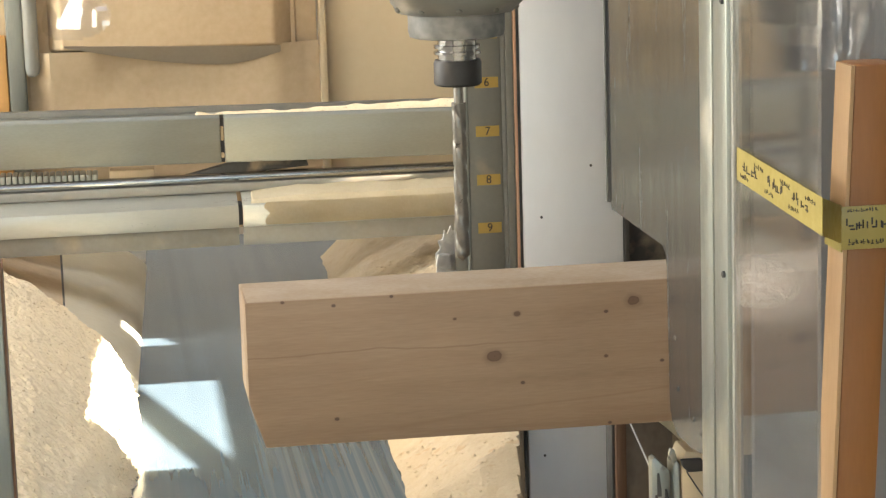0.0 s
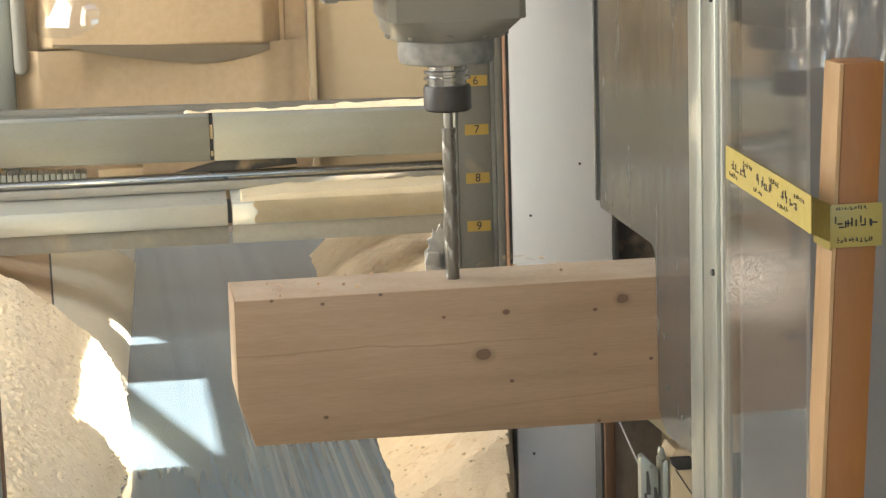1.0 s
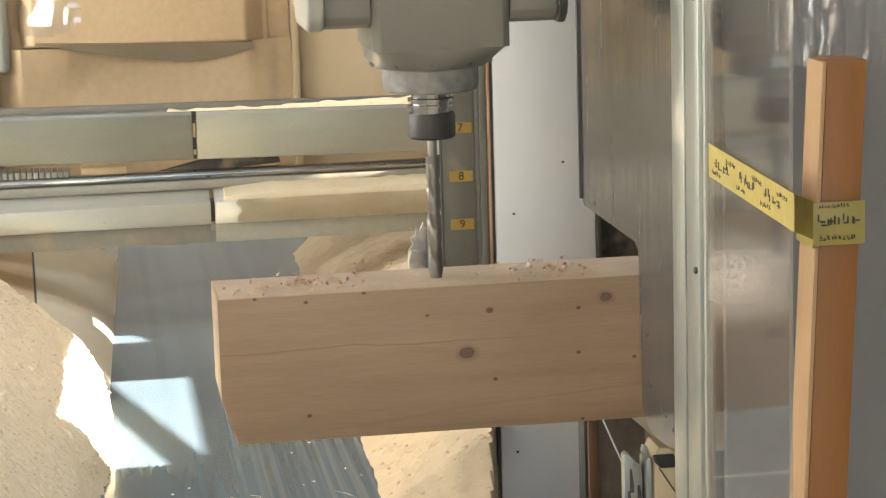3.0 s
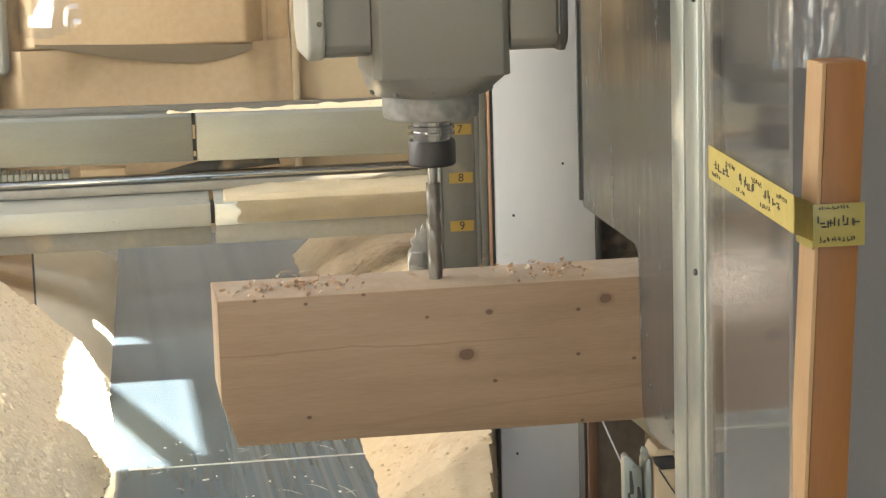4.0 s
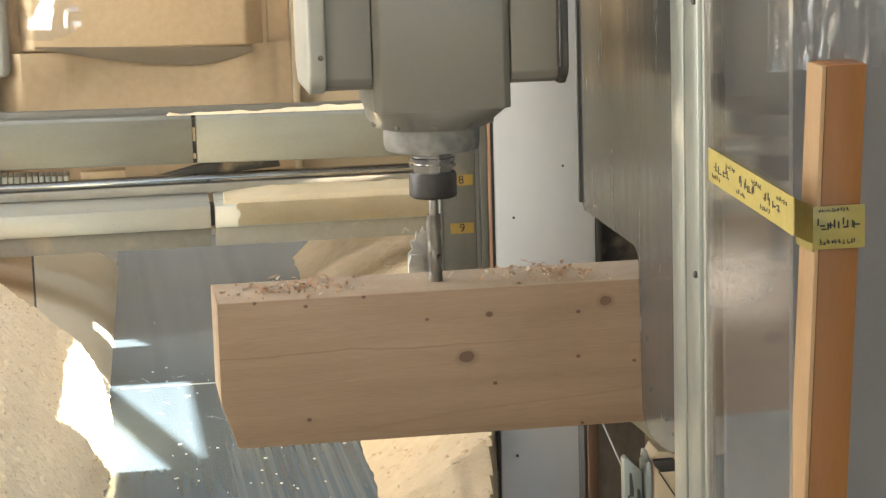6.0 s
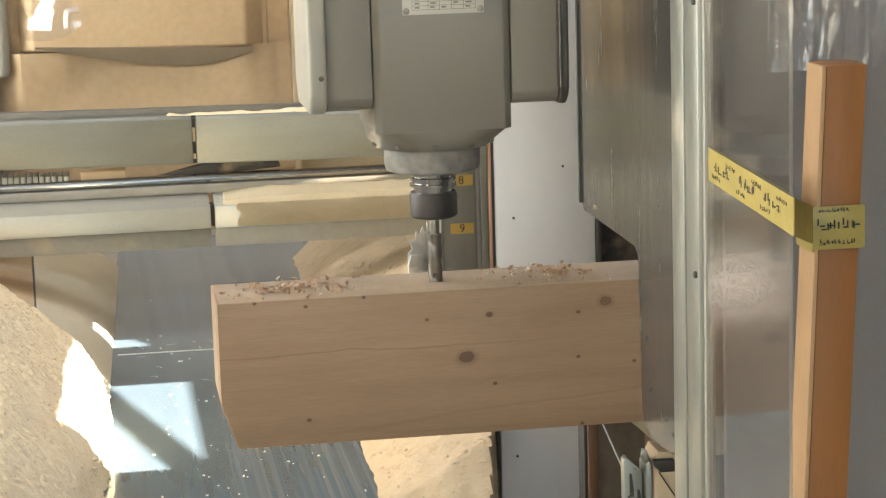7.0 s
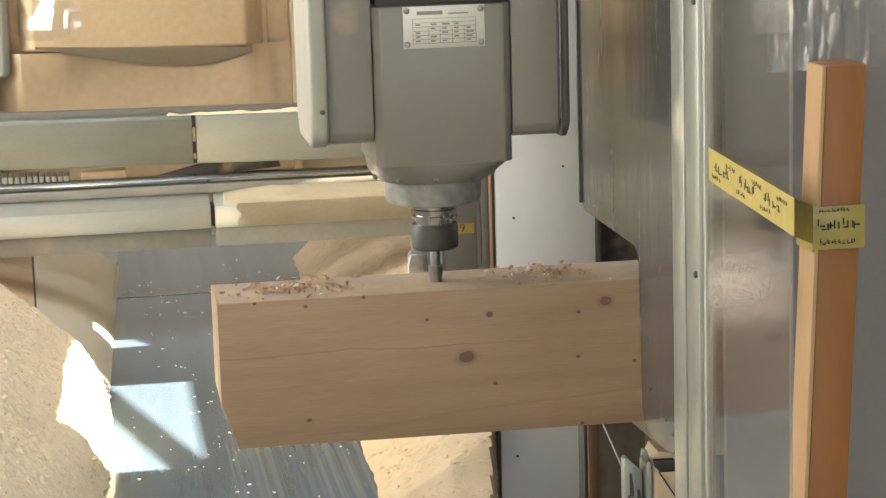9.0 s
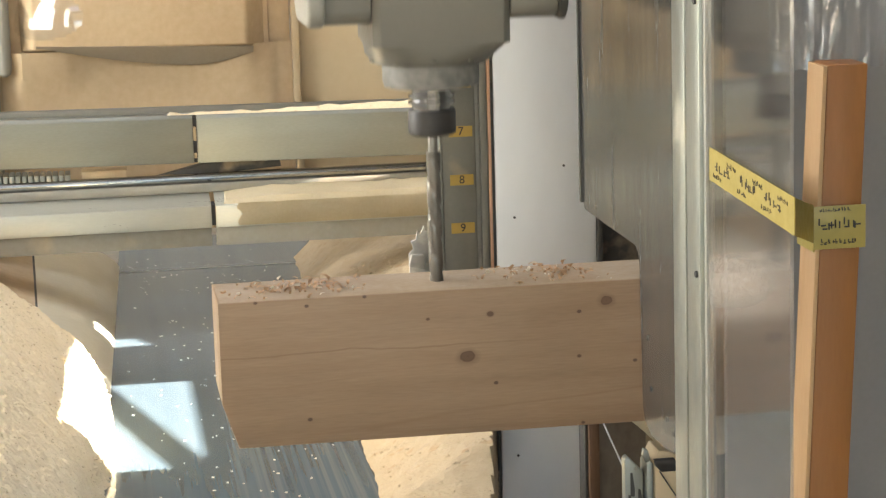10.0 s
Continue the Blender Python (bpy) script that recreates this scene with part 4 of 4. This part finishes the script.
def build_clamp():
    c = thing("clamp_bracket", (0.6, 0.05, 0.70), "grey cast clamp bracket with slots under the beam", "clamp")
    part("plate", prism([(0.562, 0.60), (0.561, 0.782), (0.566, 0.786), (0.588, 0.762), (0.589, 0.60)], "y", 0.05, 0.07, 0.002), ALU, c)
    part("cap", prism([(0.5895, 0.60), (0.5895, 0.776), (0.594, 0.782), (0.5985, 0.778), (0.5985, 0.60)], "y", 0.035, 0.075, 0.001), ALU, c)
    part("ear", prism([(0.5895, 0.7775), (0.584, 0.790), (0.586, 0.799), (0.592, 0.797), (0.596, 0.783)], "y", 0.04, 0.048, 0.001), ALU, c)
    for x, z, h in ((0.569, 0.762, 0.034), (0.580, 0.738, 0.020), (0.566, 0.730, 0.03)):
        part("slot", prism([(x, z - h), (x, z), (x + 0.003, z), (x + 0.006, z - h * 0.7), (x + 0.006, z - h)], "y", 0.0485, 0.051), DARK, c)
    part("bolt", lathe([(0.001, -0.002), (0.0025, -0.0015), (0.0025, 0.001)], (0.577, 0.0495, 0.768), "y", 12), RISER, c)
    part("base", box(0.55, 0.72, 0.03, 0.16, 0.56, 0.60, 0.002), RISER, c)
    w = thing("wooden_wedge", (0.63, 0.05, 0.60), "wooden block with a black clip under the beam", "wedge")
    part("wedge", prism([(0.6000, 0.60), (0.6000, 0.785), (0.606, 0.797), (0.624, 0.794), (0.70, 0.70), (0.70, 0.60)], "y", 0.03, 0.09, 0.002), CREAM, w)
    part("clip", prism([(0.599, 0.777), (0.597, 0.787), (0.626, 0.787), (0.634, 0.772), (0.628, 0.769), (0.607, 0.769)], "y", 0.020, 0.0295, 0.001), BLACK, w, "black plastic clip")
    part("strap", tube([(0.606, 0.0285, 0.768), (0.622, 0.0285, 0.742), (0.640, 0.0285, 0.715)], 0.0010), DARK, w, "thin dark strap")
    part("clip_tail", prism([(0.630, 0.778), (0.634, 0.778), (0.645, 0.748), (0.641, 0.748)], "y", 0.020, 0.0290), BLACK, w)
    b = thing("brown_upright", (0.54, 0.55, 0), "dark brown wooden upright post", "post")
    part("post", box(0.620, 0.638, 0.55, 0.60, 0, 0.95, 0.002), BROWN, b)
    part("post_edge", box(0.6145, 0.6195, 0.556, 0.60, 0, 0.95, 0.001), DARK, b, "dark steel strip beside the post")
    part("post_face", box(0.639, 0.72, 0.57, 0.60, 0, 0.95, 0.001), DUST_PANEL, b, "brown dust-caked panel")
    part("cable", tube([(0.585, 0.30, 0.776), (0.598, 0.30, 0.745), (0.621, 0.30, 0.690)], 0.0013), WHITE, b, "thin pale cord")
    # pale bent sheet sweeping down behind the guard plate
    s = thing("curved_chip_chute", (0.6, 0.1, 0.8), "pale bent sheet under the guard plate", "chute")
    n = 8
    rows = []
    bm = bmesh.new()
    for i in range(n + 1):
        t = i / n
        u, v = 0.572 + 0.060 * t, 0.832 - 0.056 * t ** 1.15
        rows.append([bm.verts.new((u, 0.10, v)), bm.verts.new((u + 0.036 * (1 - 0.75 * t), 0.13, v + 0.002 + 0.004 * t))])
    for a, c2 in zip(rows, rows[1:]):
        bm.faces.new((a[0], a[1], c2[1], c2[0]))
    bmesh.ops.solidify(bm, geom=bm.faces[:], thickness=0.0015)
    part("sheet", bm, SLOPE, s)


build_guard()
build_clamp()


# ---- timber beam with the bore ----


def build_beam():
    t = thing("timber_beam", (0, 0, 0.85), "planed pale spruce beam with knots and a cut lower corner", "timber beam")
    out = [(0.0205, 0.85), (1.22, 0.85), (1.22, 1.05), (0.0, 1.05), (0.0, 0.9125)]
    part("beam", prism(out, "y", 0, 0.1373, 0.0012), WOOD, t)
    part("dust_film", box(0.003, 0.72, 0.003, 0.134, 1.0495, 1.0503), FILM_DUST, t, "film of fine sawdust on the top face")
    return t


build_beam()
# beam stands on two rollers of the feed table beyond the guard
for _x in (0.82, 1.12):
    solo("feed_roller", lathe([(0.02, -0.02), (0.034, -0.018), (0.034, 0.22), (0.02, 0.222)], (_x, 0, 0.8155), "y", 24), RISER, (_x, 0.08, 0.8155), "steel feed roller carrying the beam", "roller", "feed rollers")
    solo("roller_stand", box(_x - 0.02, _x + 0.02, -0.04, 0.24, 0, 0.782, 0.003), RISER, (_x, 0.08, 0), "grey steel stand under a feed roller", "stand", "roller stands")


# ---- spindle head ----


def build_spindle():
    cx, cy, z = 0.305, 0.07, 1.183
    s = thing("drilling_spindle_head", (cx, cy, z), "grey painted drilling spindle head in a fork, drill running", "spindle head")
    C = (cx, cy, z)
    bx = cx + 0.004
    w, d = 0.0915, 0.0915
    ch = 0.010
    out = [(bx - w + ch, cy - d), (bx + w - ch, cy - d), (bx + w, cy - d + ch), (bx + w, cy + d - ch), (bx + w - ch, cy + d), (bx - w + ch, cy + d), (bx - w, cy + d - ch), (bx - w, cy - d + ch)]
    part("body", prism(out, "z", z + 0.128, z + 0.338, 0.002), GREY, s)
    part("neck", box(bx - 0.085, bx + 0.085, cy - 0.07, cy + 0.07, z + 0.338, z + 0.62, 0.003), DARK, s)
    # square-to-round lower housing
    bm = bmesh.new()
    steps = 48
    rings = []
    for r, h, sq in ((0.0913, 0.1285, 1.0), (0.0913, 0.124, 0.8), (0.0895, 0.114, 0.3), (0.077, 0.0995, 0.0), (0.066, 0.0975, 0.0)):
        ring = []
        for i in range(steps):
            a = 2 * math.pi * (i + 0.5) / steps
            c, sn = math.cos(a), math.sin(a)
            k = sq * min(1 / max(abs(c), abs(sn)), 1.22) + (1 - sq)
            ring.append(bm.verts.new((bx + (cx - bx) * (1 - sq) + r * k * c, cy + r * k * sn, z + h)))
        rings.append(ring)
    for a, b in zip(rings, rings[1:]):
        for i in range(steps):
            bm.faces.new((a[i], a[(i + 1) % steps], b[(i + 1) % steps], b[i]))
    bm.faces.new(rings[0][::-1])
    bm.faces.new(rings[-1])
    bmesh.ops.recalc_face_normals(bm, faces=bm.faces)
    part("lower_housing", bm, GREY, s)
    for i in range(10):
        a = 2 * math.pi * (i + 0.35) / 10
        u = Vector((math.cos(a), math.sin(a), 0))
        p = Vector(C) + u * 0.0835 + Vector((0, 0, 0.1055))
        bm = lathe([(0.004, -0.004), (0.004, 0.002), (0.002, 0.003)], (0, 0, 0), "z", 10)
        bmesh.ops.transform(bm, matrix=Matrix.Translation(p) @ (u + Vector((0, 0, -0.8))).to_track_quat("Z", "Y").to_matrix().to_4x4(), verts=bm.verts)
        part("bolt", bm, GREY, s)
    part("collar", lathe([(0.058, 0.0655), (0.0635, 0.0675), (0.0655, 0.075), (0.0655, 0.098), (0.06, 0.0985)], C), COLLAR, s, "stained steel collar ring")
    part("spindle_nose", lathe([(0.018, 0.058), (0.020, 0.066), (0.03, 0.0665)], C), BLACK, s)
    for r0, r1, h0, h1 in ((0.027, 0.0315, 0.0500, 0.0560), (0.027, 0.0320, 0.0420, 0.0475)):
        part("flange_ring", lathe([(r0, h0), (r1, h0 + 0.001), (r1, h1 - 0.001), (r0, h1)], C), CHROME, s, "polished flange ring")
    part("flange_neck", lathe([(0.0265, 0.034), (0.0265, 0.064), (0.02, 0.0645)], C), CHROME, s)
    bm = lathe([(0.012, 0.0005), (0.029, 0.0), (0.0325, 0.003), (0.0325, 0.031), (0.0305, 0.035), (0.02, 0.0355)], C)
    part("collet_chuck", bm, BLACK, s, "black collet chuck nut")
    # drill with twisted flutes, turning with the spindle
    part("drill_shank", lathe([(0.0066, -0.026), (0.0068, 0.002), (0.006, 0.004)], C, steps=24), DRILL, s)
    bm = bmesh.new()
    steps, levels, length = 28, 70, 0.219
    rings = []
    for j in range(levels + 1):
        f = j / levels
        h = -0.024 - f * length
        taper = 1.0 if f < 0.965 else max(0.05, (1 - f) / 0.035)
        ring = []
        for i in range(steps):
            a = 2 * math.pi * i / steps
            flute = max(0.0, math.cos(2 * a)) ** 2 if f > 0.04 else 0
            r = 0.0098 * (1 - 0.14 * flute) * taper
            tw = a + f * length / 0.045 * 2 * math.pi * 0.5
            ring.append(bm.verts.new(Vector(C) + Vector((r * math.cos(tw), r * math.sin(tw), h))))
        rings.append(ring)
    for a, b in zip(rings, rings[1:]):
        for i in range(steps):
            bm.faces.new((a[i], a[(i + 1) % steps], b[(i + 1) % steps], b[i]))
    bm.faces.new(rings[0])
    bm.faces.new(rings[-1][::-1])
    bmesh.ops.recalc_face_normals(bm, faces=bm.faces)
    bit = part("drill_bit", bm, DRILL, s, "twisted steel wood drill bit")
    # fork arms either side
    for x0, x1 in ((0.1557, 0.2165), (0.4015, 0.465)):
        pr = [(cy - 0.085, z + 0.175), (cy - 0.078, z + 0.164), (cy - 0.062, z + 0.158), (cy + 0.062, z + 0.158), (cy + 0.085, z + 0.175), (cy + 0.085, z + 0.66), (cy - 0.085, z + 0.66)]
        part("fork_arm", prism(pr, "x", x0, x1, 0.0025), GREY, s)
    pr = [(cy - 0.098, z + 0.180), (cy - 0.092, z + 0.168), (cy - 0.075, z + 0.156), (cy + 0.06, z + 0.156), (cy + 0.09, z + 0.185), (cy + 0.09, z + 0.66), (cy - 0.098, z + 0.66)]
    # left cover paler than the right one: window light put into its colour
    cap = part("arm_cover", prism([(u, v) for u, v in pr], "x", 0.1315, 0.1555, 0.006, seg=3), GREY_LIGHT, s, "bolted arm cover, window light put into its paler grey")
    part("cover_screw", lathe([(0.0035, 0), (0.0035, -0.002), (0.002, -0.003)], (0.1475, cy - 0.098, z + 0.206), "y", 14), DARK, cap)
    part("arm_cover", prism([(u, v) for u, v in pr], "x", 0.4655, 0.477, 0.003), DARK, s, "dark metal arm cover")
    # thin chrome strip stands in for the highlight down the arm's edge
    part("arm_highlight", box(0.4630, 0.4662, cy - 0.1010, cy - 0.083, z + 0.18, z + 0.66, 0.0006), CHROME, s, "thin chrome strip added as the arm edge's highlight")
    part("yoke", box(0.1295, 0.477, cy - 0.09, cy + 0.09, z + 0.60, z + 0.70, 0.006), GREY, s)
    part("slide_column", box(0.2, 0.42, cy + 0.0, cy + 0.16, z + 0.70, z + 1.4, 0.005), GREY, s)
    # rating plate: frame of lines and bars for print too small to read
    fy = cy - d
    pl = part("rating_plate", box(0.2575, 0.3655, fy - 0.0012, fy + 0.0005, z + 0.283, z + 0.338, 0.0004), PLATE, s, "engraved metal rating plate")
    for x in (0.2625, 0.3605):
        for zz in (0.2885, 0.3325):
            part("plate_screw", lathe([(0.0042, 0), (0.0042, -0.0015), (0.002, -0.0028)], (x, fy - 0.001, z + zz), "y", 14), RISER, pl)
    for k in range(7):
        zz = z + 0.289 + k * 0.0054
        part("plate_line", box(0.270, 0.354, fy - 0.0016, fy - 0.0011, zz, zz + 0.0006), PRINT, pl)
    for k, x in enumerate((0.270, 0.291, 0.306, 0.322, 0.338, 0.3535)):
        part("plate_line", box(x, x + 0.0006, fy - 0.0016, fy - 0.0011, z + 0.289, z + (0.3214 if k in (0, 5) else 0.3106)), PRINT, pl)
    for k in range(5):
        for j, x in enumerate((0.274, 0.294, 0.309, 0.325, 0.341)):
            if (k + j) % 5 != 3:
                zz = z + 0.2905 + k * 0.0054
                part("plate_print", box(x, x + 0.006 + 0.002 * ((k * j) % 3), fy - 0.0016, fy - 0.0011, zz + 0.0008, zz + 0.0030), PRINT, pl)
    part("plate_mark", box(0.276, 0.310, fy - 0.0016, fy - 0.0011, z + 0.3265, z + 0.3315), PRINT, pl)
    part("plate_print", box(0.317, 0.344, fy - 0.0016, fy - 0.0011, z + 0.3265, z + 0.3285), PRINT, pl)
    return s, bit


SPINDLE, BIT = build_spindle()


# ---- left foreground frame ----
_f = thing("steel_frame_upright", (-0.36, 0.6, 0.56), "grey steel frame upright beside the sawdust", "upright")
part("upright", box(-0.40, -0.339, 0.42, 0.46, 0.56, 1.045, 0.002), ALU, _f)
part("edge_strip", box(-0.3388, -0.335, 0.422, 0.46, 0.56, 1.045), BROWN, _f)


# ---- plastic film over the board's top ----


def build_film():
    bm = bmesh.new()
    nx, nz = 40, 50
    grid = [[bm.verts.new((0.572 + 0.14 * i / nx, -0.60 + 0.012 * noise.noise((i * 0.33, j * 0.04, 2)) + 0.004 * noise.noise((i * 0.9, j * 0.10, 5)), 1.395 + 0.24 * j / nz + 0.006 * noise.noise((i * 0.3, 0, 1)) * (j == 0)))
             for i in range(nx + 1)] for j in range(nz + 1)]
    for j in range(nz):
        for i in range(nx):
            bm.faces.new((grid[j][i], grid[j][i + 1], grid[j + 1][i + 1], grid[j + 1][i]))
    bmesh.ops.solidify(bm, geom=bm.faces[:], thickness=0.0006)
    solo("plastic_film", bm, FILM, (0.64, -0.60, 1.405), "crumpled clear plastic film hung over the board", "plastic film").visible_shadow = False


FILM = clear_plastic("crumpled_clear_film", 0.18, (0.93, 0.95, 0.98), 0.20)
build_film()


# ---- shavings ----


def shaving_meshes(mat):
    """Curled strips and crumbs, a few shapes shared by all shavings."""
    rnd = random.Random(3)
    out = []
    for k in range(7):
        bm = bmesh.new()
        turns, r, w = rnd.uniform(0.12, 0.5), rnd.uniform(0.0028, 0.0055), rnd.uniform(0.0022, 0.0050)
        n = 9
        rows = []
        for i in range(n + 1):
            a = turns * 2 * math.pi * i / n
            rr = r * (1 + 0.35 * i / n)
            y0 = 0.0015 * i / n
            rows.append([bm.verts.new((rr * math.cos(a), y0 + s_ * w * (0.5 + 0.5 * math.sin(math.pi * (i + 0.7) / (n + 1.4))), rr * math.sin(a) + r * 0.9)) for s_ in (-0.5, 0.5)])
        for a, b in zip(rows, rows[1:]):
            bm.faces.new((a[0], a[1], b[1], b[0]))
        bmesh.ops.solidify(bm, geom=bm.faces[:], thickness=0.0004)
        low = min(v.co.z for v in bm.verts)
        bmesh.ops.translate(bm, verts=bm.verts, vec=(0, 0, -low))
        out.append(finish(bm, mat, "shaving"))
    return out


def chip_meshes():
    """Small flat splinters."""
    rnd = random.Random(8)
    out = []
    for k in range(6):
        n, r = rnd.randrange(4, 7), rnd.uniform(0.0010, 0.0024)
        pts = [(r * rnd.uniform(0.5, 1.2) * math.cos(2 * math.pi * i / n) * 1.5, r * rnd.uniform(0.5, 1.2) * math.sin(2 * math.pi * i / n)) for i in range(n)]
        out.append(finish(prism(pts, "z", 0, 0.0007), CHIP, "chip", False))
    return out


def build_shavings():
    """Shavings thrown from the bore: on the beam's top in two drifts, and down on the tray."""
    rnd = random.Random(11)
    shapes, pale, flat = shaving_meshes(FLAKE), shaving_meshes(CHIP), chip_meshes()
    made = []
    for k in range(430):
        if k < 250:
            u = rnd.random()
            x = rnd.gauss(0.108, 0.042) if u < 0.47 else rnd.gauss(0.470, 0.032) if u < 0.88 else rnd.uniform(0.02, 0.54)
            x = min(0.545, max(0.012, x))
            if abs(x - 0.305) < 0.03:
                x += 0.09
            y = min(0.131, max(0.008, rnd.gauss(0.078, 0.030)))
            end = (x, y, 1.0502 + (0.003 * rnd.random() if min(abs(x - 0.125), abs(x - 0.47)) < 0.035 else 0))
            t = 0.8 + 5.6 * rnd.random() ** 1.1
            ob = new("wood_shaving", (shapes if rnd.random() < 0.86 else pale)[rnd.randrange(7)])
            tagged(ob, "curled brown wood shaving lying on the beam", "wood shaving", "shavings on the beam")
        else:
            end = (min(0.275, max(-0.10, rnd.gauss(0.10, 0.11))), rnd.uniform(0.16, 0.60), BELT_Z + 0.0003)
            t = 2.2 + 7.3 * rnd.random() ** 0.9
            ob = new("wood_chip", flat[rnd.randrange(6)])
            tagged(ob, "pale wood chip riding on the steel conveyor belt", "wood chip", "chips on the belt")
        size = rnd.uniform(0.55, 1.45)
        ob.scale = (size * 1.15, size * 1.15, size * 0.7) if k < 250 else (size * 1.2,) * 3
        spin = [rnd.uniform(-28, 28) for _ in range(2)] + [rnd.uniform(0, 300)]
        made.append((ob, t, end, spin))
    return made


SHAVINGS = build_shavings()


def build_strays():
    """Chips that lie on the belt from the start and ride along."""
    rnd = random.Random(31)
    shapes = chip_meshes()
    out = []
    for _ in range(16):
        ob = new("wood_chip", shapes[rnd.randrange(6)])
        tagged(ob, "pale wood chip riding on the steel conveyor belt", "wood chip", "chips on the belt")
        size = rnd.uniform(1.0, 2.0)
        ob.scale = (size,) * 3
        out.append((ob, rnd.uniform(-0.10, 0.27), rnd.uniform(-0.5, 0.13), rnd.uniform(0, 300)))
    return out


STRAYS = build_strays()


def throw(ob, t, end, spin):
    """Rests in the bore, is thrown up by the drill, flies in an arc and lies where it lands, or rides off on the belt."""
    far = end[2] < 1.0
    fly = 0.17 if far else 0.3
    top = 1.10 if far else 1.075
    start = (0.305, 0.07, 1.035)
    mid = ((start[0] + end[0]) / 2, 0.07 + (end[1] - 0.07) * 0.75, top) if far else ((start[0] + end[0]) / 2, 0.07 + (end[1] - 0.07) * 0.45, top)
    a, b, c = spin
    gone = (end[0], end[1] + BELT_SPEED * (10 - t), end[2]) if far else end
    lie = (0.0, 0.0) if far else (a * 0.3, b * 0.3)
    walk(ob, [(0, pose(*start, 0, 0, c)), (t - fly, pose(*start, 0, 0, c)), (t - fly * 0.55, pose(*mid, a, b, c + 40)),
              (t, pose(*end, *lie, c + 80)), (10, pose(*gone, *lie, c + 80))])


def motions():
    depth = [(0, 1.3148), (0.5, 1.2971), (1, 1.2781), (1.5, 1.2606), (2, 1.2429), (2.1, 1.2408), (2.2, 1.2452), (2.3, 1.2489),
             (2.45, 1.2525), (2.6, 1.2502), (4, 1.2032), (4.4, 1.1908), (4.5, 1.1895), (4.6, 1.1911), (4.7, 1.1935), (4.8, 1.1974),
             (4.95, 1.1990), (5.1, 1.1961), (5.5, 1.1830), (6.8, 1.1361), (6.9, 1.1350), (7, 1.1359), (7.1, 1.1390), (7.25, 1.1437),
             (7.4, 1.1456), (7.55, 1.1437), (8, 1.1269), (8.5, 1.1108), (9, 1.0919), (9.25, 1.0877), (9.4, 1.0883), (9.5, 1.0992),
             (9.6, 1.1329), (9.7, 1.1563), (9.8, 1.1897), (9.9, 1.2176), (10, 1.2485)]
    walk(SPINDLE, [(t, pose(0.305, 0.07, z + 0.0048)) for t, z in depth])
    for item in SHAVINGS:
        throw(*item)
    for ob, x, y, turn in STRAYS:
        walk(ob, [(0, pose(x, y, BELT_Z + 0.0003, 0, 0, turn)), (10, pose(x, y + BELT_SPEED * 10, BELT_Z + 0.0003, 0, 0, turn))])
    walk(BELT_JOINT, [(t, pose(0, -0.294 + BELT_SPEED * t, 0)) for t in (0, 10)])
    walk(BIT, [(i * 0.1, pose(0, 0, 0, 0, 0, -77 * i)) for i in range(101)])


motions()
